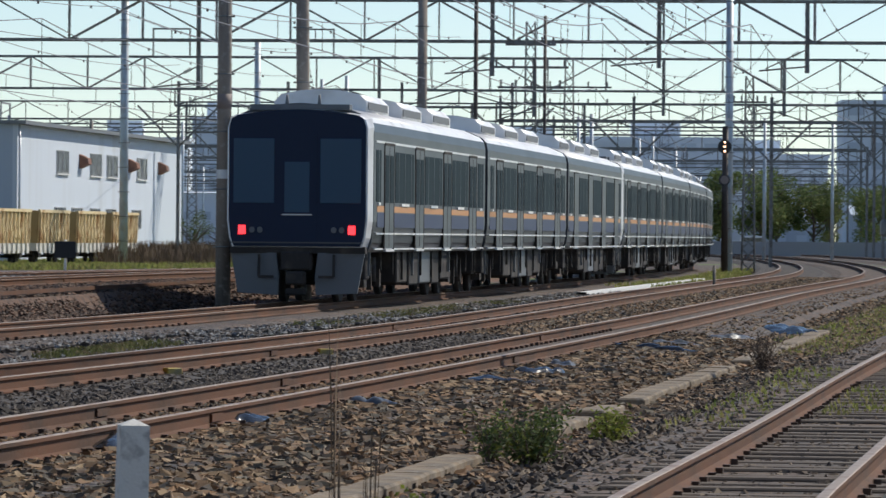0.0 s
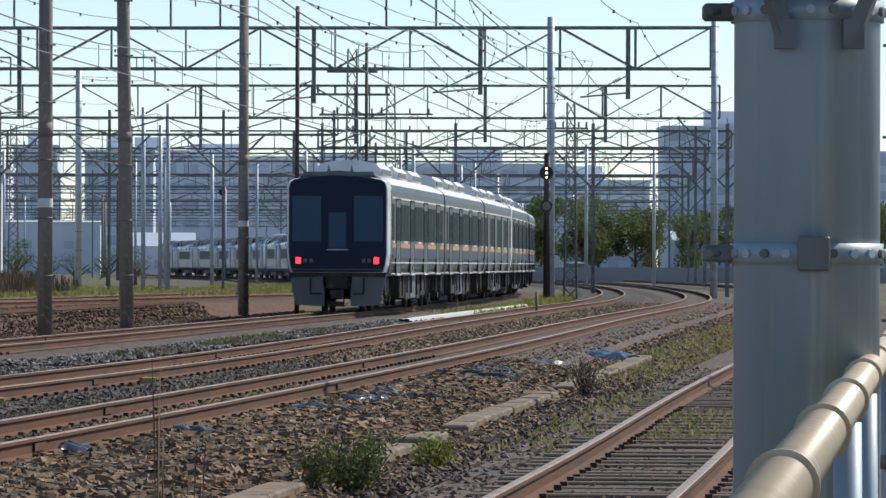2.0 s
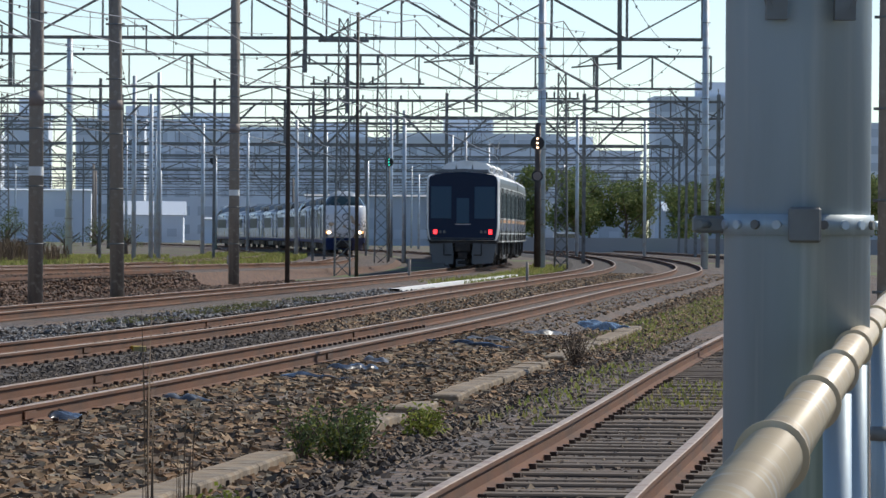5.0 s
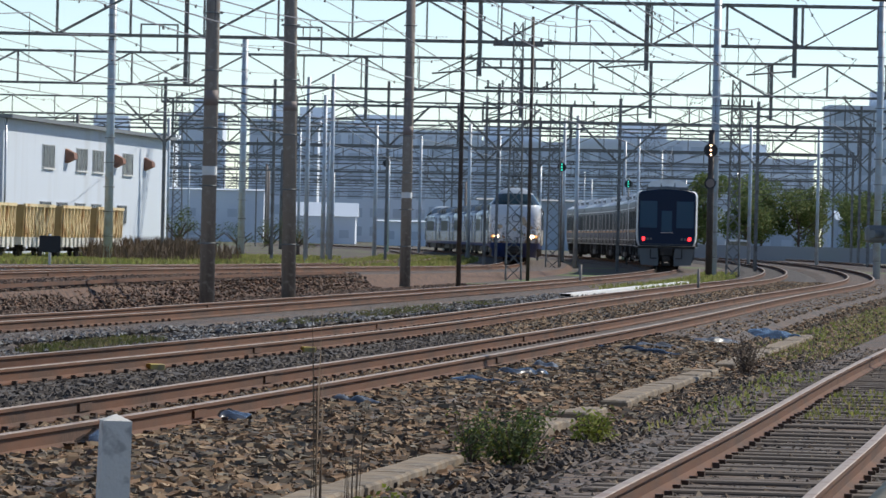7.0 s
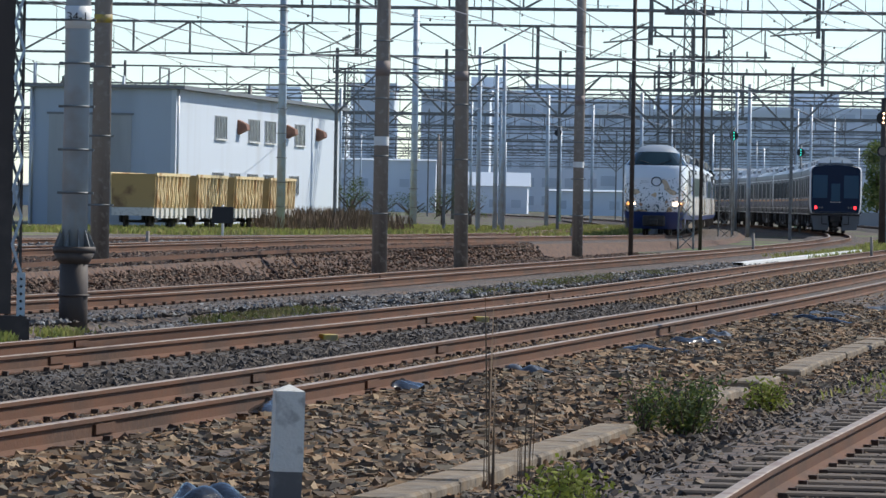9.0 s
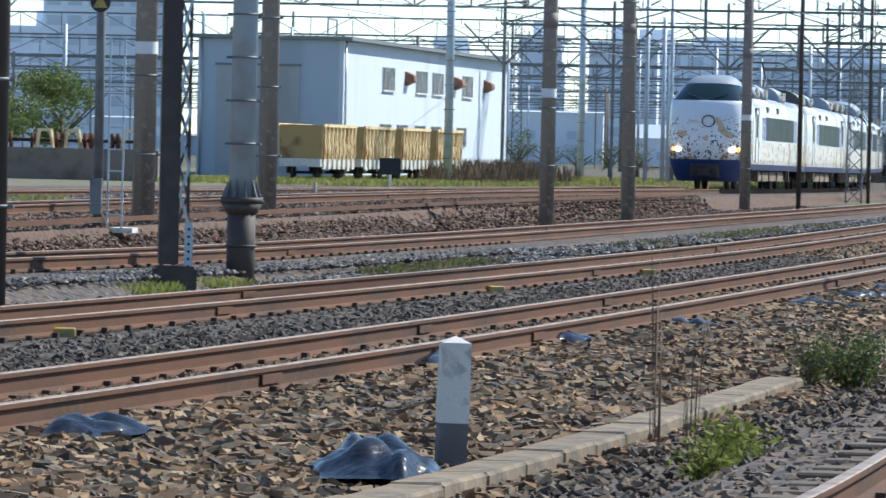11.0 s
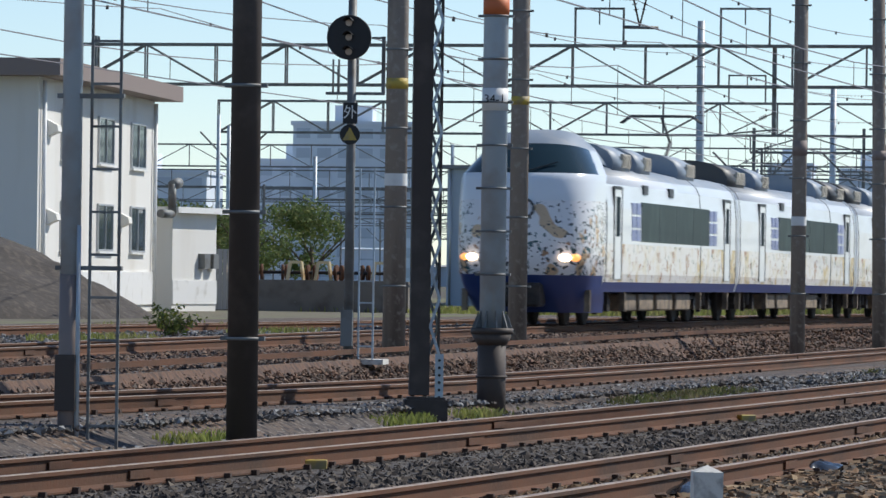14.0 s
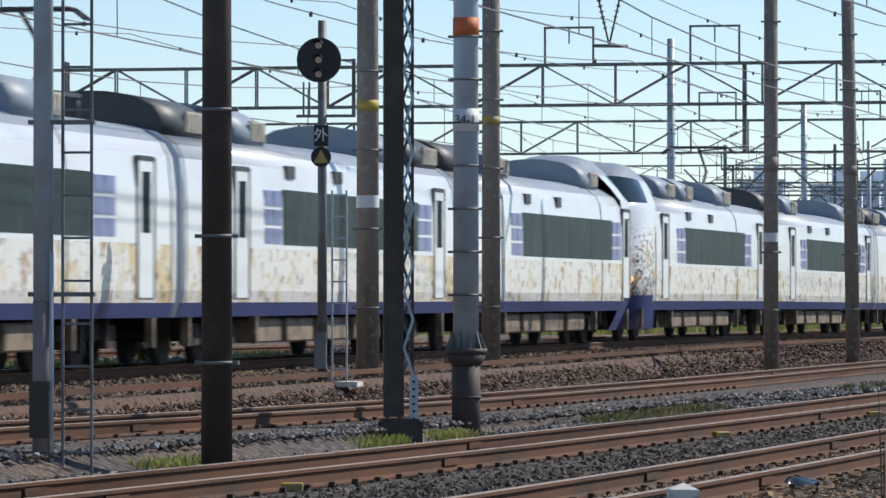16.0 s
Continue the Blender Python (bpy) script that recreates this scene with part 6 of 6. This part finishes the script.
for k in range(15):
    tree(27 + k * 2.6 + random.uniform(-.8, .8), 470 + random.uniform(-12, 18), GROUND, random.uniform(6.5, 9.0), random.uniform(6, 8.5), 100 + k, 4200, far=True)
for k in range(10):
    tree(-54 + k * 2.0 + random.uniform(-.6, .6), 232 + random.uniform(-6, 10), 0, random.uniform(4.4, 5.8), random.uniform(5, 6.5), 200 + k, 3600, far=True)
for k in range(5):
    tree(-18 + k * 2.0, 330 + random.uniform(-4, 4), GROUND, random.uniform(2.4, 3.6), random.uniform(2.6, 3.6), 300 + k, 700, "low green shrub tree in the yard")
bm = bmesh.new()
box(bm, 20, 452, GROUND, 90, 452.3, 1.1)
structure("wall_far", bm, "fence", "pale grey wall beyond the curve", "wall")
t = thing("van", "white van parked beyond the far wall", "van", "", pose(28.2, 456, GROUND))
bm = bmesh.new()
box(bm, -1.6, -.8, .35, 1.6, .8, 1.2)
box(bm, -1.4, -.75, 1.2, .9, .75, 1.95)
bmesh.ops.bevel(bm, geom=list(bm.edges), offset=.12, segments=2, affect="EDGES")
part("body", bm, "van", t)
bm = bmesh.new()
box(bm, -1.2, -.77, 1.35, .7, -.73, 1.8)
part("window", bm, "glass", t)
for xx in (-1.0, 1.0):
    bm = bmesh.new()
    tube(bm, (xx, -.82, .32), (xx, -.62, .32), .32, n=16)
    tube(bm, (xx, .62, .32), (xx, .82, .32), .32, n=16)
    part("wheel", bm, "black", t)


def blades(name, label, mat, n, place, h, zfun, seed, w=.012, lean=.6):
    """Grass: thin bent blades in one mesh."""
    rng = np.random.RandomState(seed)
    pts = place(rng, n)
    vs, fs = [], []
    for i, (x, y) in enumerate(pts):
        z, hh, a, ln = zfun(x, y), h * rng.uniform(.4, 1.2), rng.uniform(0, 6.28), rng.uniform(lean * .2, lean)
        ww = w * rng.uniform(.7, 1.5)
        dx, dy = math.cos(a), math.sin(a)
        px, py = -dy * ww, dx * ww
        vs += [(x - px, y - py, z), (x + px, y + py, z), (x + dx * ln * hh * .3 + px * .7, y + dy * ln * hh * .3 + py * .7, z + hh * .6), (x + dx * ln * hh, y + dy * ln * hh, z + hh)]
        b = 4 * i
        fs += [(b, b + 1, b + 2), (b, b + 2, b + 3)]
    me = bpy.data.meshes.new(name)
    me.from_pydata(vs, [], fs)
    me.materials.append(M[mat])
    return tagged(new(name, me), label, "grass", kind="stuff")


def disc(x, y, rx, ry):
    def place(rng, n):
        a, r = rng.rand(n) * 6.28, np.sqrt(rng.rand(n))
        return np.stack([x + rx * r * np.cos(a), y + ry * r * np.sin(a)], 1)
    return place


def patches(place, scale=.16, cut=.0):
    """Keeps the points of a placement that fall in uneven patches."""
    def inner(rng, n):
        pts = place(rng, n)
        return np.array([p for p in pts if noise.noise(Vector((p[0] * scale * 3, p[1] * scale, 2.0))) + .35 * noise.noise(Vector((p[0] * 2, p[1], 7.0))) > cut])
    return inner


def flat(z):
    return lambda x, y: z


blades("grass", "short dull green grass between two tracks", "grass_dull", 26000, patches(strip(T3, 55, 116, .75, 2.5)), .085, lambda x, y: -.25, 1, .016)
blades("grass", "bright green grass on the yard edge", "grass", 26000, strip(T5, 165, 300, -26, -11), .22, lambda x, y: T5.z(y) - .2, 2, .035)
blades("grass", "bright green grass in the yard", "grass", 9000, strip(T5, 200, 330, -9, -2.5), .32, lambda x, y: T5.z(y) - .25, 3, .05)
blades("grass", "dry brown weeds along the workshop wall", "dry", 2600, disc(-16.2, 262, 2.6, 38), .9, flat(.0), 4, .012, .25)
blades("grass", "dry brown weeds in the yard", "dry", 1500, disc(-13.5, 235, 3.5, 26), .7, flat(.0), 14, .012, .25)
blades("grass", "olive grass beside the siding", "grass", 420, strip(SIDING, 38, 56, -1.5, -.7), .06, flat(-.17), 5)
blades("grass", "olive grass between the siding rails", "grass", 260, strip(SIDING, 41, 49, -.4, .3), .05, flat(-.15), 15)
blades("grass", "green grass patches by the far curve", "grass", 5000, strip(SIDING, 68, 130, -3.2, -1.4), .1, flat(GROUND), 6, .014)
blades("grass", "green grass beyond the siding", "grass", 12000, strip(SIDING, 50, 200, 1.8, 9), .3, flat(GROUND), 7, .03)
blades("grass", "green grass near the signal", "grass", 6000, strip(T2, 150, 240, -3.6, -1.8), .25, flat(GROUND), 8, .03)
for i, (x, y, rx, ry, n, h, zz) in enumerate(((-6.75, 50.6, .45, .9, 700, .13, -.24), (-6.2, 53.4, .3, .8, 350, .12, -.24), (-7.9, 44.4, .35, 1.2, 600, .1, -.22), (-9.4, 41.0, .5, 1.4, 600, .1, -.2), (-9.1, 46.5, .6, 1.5, 300, .08, -.1), (-15.6, 79, 1.0, 3, 700, .14, .18), (-14.6, 92, .7, 4, 500, .14, .18), (-17.5, 96, 1.5, 5, 700, .16, .18))):
    blades("grass_tuft", "green grass tuft in the ballast", "grass", n, disc(x, y, rx, ry), h, flat(zz), 30 + i, .014)


def bush(x, y, z, w, h, seed, mats, n, size, label, name="bush", stems=14):
    rng = random.Random(seed)
    t = thing(name, label, "bush", "", pose(x, y, z))
    bm = bmesh.new()
    tips = []
    for k in range(stems):
        a, s = rng.uniform(0, 6.28), rng.uniform(.1, .5)
        tip = (math.cos(a) * w * s, math.sin(a) * w * s, h * rng.uniform(.6, 1.05))
        tips.append(tip)
        tube(bm, (0, 0, -.05), tip, .006, .003, 5)
    part("stem", bm, "bark", t)
    bm = bmesh.new()
    for k in range(n):
        tip = rng.choice(tips)
        s = rng.uniform(.25, 1.05)
        c = Vector(tip) * s + Vector((rng.gauss(0, .06), rng.gauss(0, .06), rng.gauss(0, .03)))
        a = Vector((rng.uniform(-1, 1), rng.uniform(-1, 1), rng.uniform(-.2, 1))).normalized() * size * rng.uniform(.6, 1.3)
        b = a.orthogonal().normalized() * size * .45
        f = bm.faces.new([bm.verts.new(c - a), bm.verts.new(c + b), bm.verts.new(c + a), bm.verts.new(c - b)])
        f.material_index = 0 if rng.random() < .75 else 1
    part("foliage", bm, mats, t)
    return t


bush(.55, 34.9, -.34, .62, .42, 1, ["leaf", "leaf_lit"], 1500, .026, "low dark green bush by the cable trough", stems=26)
bush(.25, 35.3, -.34, .3, .4, 8, ["leaf", "leaf_lit"], 350, .024, "low dark green bush by the cable trough")
bush(1.25, 39.5, -.34, .28, .26, 2, ["weed", "leaf_lit"], 350, .03, "small yellow green weed by the trough")
bush(-.25, 26.2, -.34, .3, .26, 3, ["weed", "leaf_lit"], 420, .028, "bright yellow green weeds in the stones")
bush(-.36, 24.6, -.34, .26, .22, 4, ["weed", "leaf_lit"], 300, .028, "bright yellow green weeds in the stones")
bush(-.12, 25.4, -.34, .24, .18, 5, ["weed", "leaf_lit"], 260, .026, "bright yellow green weeds in the stones")
bush(3.84, 60.3, -.34, .6, .5, 6, ["dry", "bark"], 700, .02, "dry brown weed bush by the trough", stems=40)
bush(-15.2, 84, .18, 1.1, .55, 7, ["leaf", "leaf_lit"], 420, .055, "green bush at the yard edge")
blades("dry_stalks", "tall dry stalks by the cable trough", "dry", 9, disc(-.69, 27.6, .04, .1), 1.1, flat(-.34), 60, .004, .05)
blades("dry_stalks", "tall dry stalks by the cable trough", "dry", 10, disc(-.52, 28.2, .06, .1), .75, flat(-.34), 61, .004, .06)


# ---- small things in the stones ----
lid = bmesh.new()
box(lid, -.14, -.48, -.06, .14, .48, .05)
bmesh.ops.bevel(lid, geom=list(lid.edges), offset=.018, segments=1, affect="EDGES")
LID = bpy.data.meshes.new("lid")
lid.to_mesh(LID)
lid.free()
LID.materials.append(M["trough"])
bm = bmesh.new()
tl = track_line([(14, -3.2), (24, -1.5), (35.3, .08), (49, 1.9), (77, 5.5), (90, 7.1)])
sweep(bm, tl, [(-.125, GROUND - .05), (-.125, GROUND + .02), (.125, GROUND + .02), (.125, GROUND - .05)], 14.5, 88, 2.0)
ct = tagged(finish("cable_trough", bm, "trough"), "concrete cable trough with shifted weathered lids", "cable trough")
y, k = 14.6, 0
rt = random.Random(4)
while y < 84:
    if not (35.2 < y < 38.2 or 46 < y < 47.5 or 60 < y < 62.5) and (y < 36 or rt.random() > .12):
        o = new("lid", LID)
        o.parent = ct
        o.matrix_basis = pose(tl.at(y) + rt.uniform(-.012, .012), y, GROUND + .055 + rt.uniform(-.008, .008), rt.uniform(-.5, .5), rt.uniform(-1.2, 1.2), -math.degrees(math.atan(tl.slope(y))) + rt.uniform(-.7, .7))
    y += .955

t = thing("boundary_post", "square white boundary post with a grey foot", "post", "", pose(-1.70, 25.05, GROUND, 0, 1.2, 12))
bm = bmesh.new()
box(bm, -.075, -.075, -.2, .075, .075, .27)
part("foot", bm, "post_grey", t)
bm = bmesh.new()
v0 = [bm.verts.new((x, y, .27)) for x, y in ((-.078, -.078), (.078, -.078), (.078, .078), (-.078, .078))]
v1 = [bm.verts.new((x, y, .69)) for x, y in ((-.075, -.075), (.075, -.075), (.075, .075), (-.075, .075))]
tip = bm.verts.new((0, 0, .725))
for i in range(4):
    j = (i + 1) % 4
    bm.faces.new((v0[i], v0[j], v1[j], v1[i]))
    bm.faces.new((v1[i], v1[j], tip))
bmesh.ops.recalc_face_normals(bm, faces=bm.faces)
part("shaft", bm, "post_white", t)


def sheet(x, y, z, lx, ly, h, seed, mat, label, turn=0.0):
    """A crumpled plastic sheet or bag lying on the stones."""
    bm = bmesh.new()
    bmesh.ops.create_grid(bm, x_segments=36, y_segments=26, size=1)
    for v in bm.verts:
        u, w = v.co.x, v.co.y
        r = min(1, math.sqrt(u * u + w * w) / (1.0 + .25 * noise.noise(Vector((u * 1.5, w * 1.5, seed)))))
        fold = abs(noise.noise(Vector((u * 1.3, w * 2.0, seed * 3.1)))) * .9 + .1 * noise.noise(Vector((u * 4, w * 5, seed)))
        e = max(0.0, 1 - r ** 3)
        v.co = Vector((u * lx * (1 + .15 * noise.noise(Vector((w * 3, seed, 0)))), w * ly * (1 + .2 * noise.noise(Vector((u * 3, seed, 4)))), h * e * (.45 + fold) - .015))
    for f in bm.faces:
        f.smooth = True
    o = finish("plastic_sheet", bm, mat)
    o.matrix_basis = pose(x, y, z, 0, 0, turn)
    return tagged(o, label, "litter", "litter in the ballast")


sheet(-1.98, 23.9, -.24, .33, .62, .2, 1, "plastic", "crumpled black plastic bag on the ballast", 10)
sheet(-3.52, 24.7, -.13, .27, .4, .1, 2, "plastic", "small torn black plastic bag on the ballast", -15)
sheet(-2.5, 33.6, -.125, .3, .5, .1, 3, "plastic", "flat grey plastic sheet beside the rail", 5)
sheet(-1.75, 38.6, -.14, .27, .55, .09, 4, "plastic", "flat grey plastic sheet beside the rail", -8)
for i, (x, y) in enumerate(((1.23, 56.4), (2.22, 67.4), (-.8, 43.1), (2.78, 65.6), (3.0, 68.8), (.3, 50.0), (4.2, 74), (.9, 53.4))):
    sheet(x, y, -.175, .2, .5, .11, 10 + i, "plastic" if i % 2 else "plastic_pale", "torn plastic rag on the ballast", 20 * i)
sheet(5.78, 84, -.3, .4, 1.8, .22, 30, "plastic", "heap of dark plastic sheets on the ballast", 15)
sheet(5.5, 88, -.3, .35, 1.5, .2, 31, "plastic_pale", "heap of pale plastic sheets on the ballast", 5)
for x, y, a in ((-5.54, 37.0, 8), (-3.06, 51.6, 30), (-1.68, 60.9, 20)):
    bm = bmesh.new()
    box(bm, -.09, -.06, -.03, .09, .06, .06)
    bmesh.ops.bevel(bm, geom=list(bm.edges), offset=.008, segments=1, affect="EDGES")
    o = finish("marker_block", bm, "band_yellow")
    o.matrix_basis = pose(x, y, -.15, 0, 0, a)
    tagged(o, "small yellow marker block in the ballast", "marker block", "marker blocks")
# Long, thin raised strip in a pale colour, left of track 2.
bm = bmesh.new()
ln = track_line([(128, T2.off(128, -2.3)[0]), (150, T2.off(150, -2.3)[0]), (186, T2.off(186, -2.3)[0])])
sweep(bm, ln, [(-.14, GROUND), (-.14, -.12), (.14, -.12), (.14, GROUND)], 129, 185, 4.0)
structure("kerb", bm, "white_paint", "long thin pale strip beside the track", "kerb")
for x, y in ((-1.6, 178), (-11.5, 118), (4.6, 160), (8, 150)):
    t = thing("marker_stake", "short weathered stake beside the track", "stake", "stakes", pose(x, y, GROUND + .1))
    bm = bmesh.new()
    tube(bm, (0, 0, -.2), (0, 0, .75), .05, .045, 8)
    part("stake", bm, "concrete", t)


def motions():
    for t, rows in CARS:
        walk(t, rows)


motions()
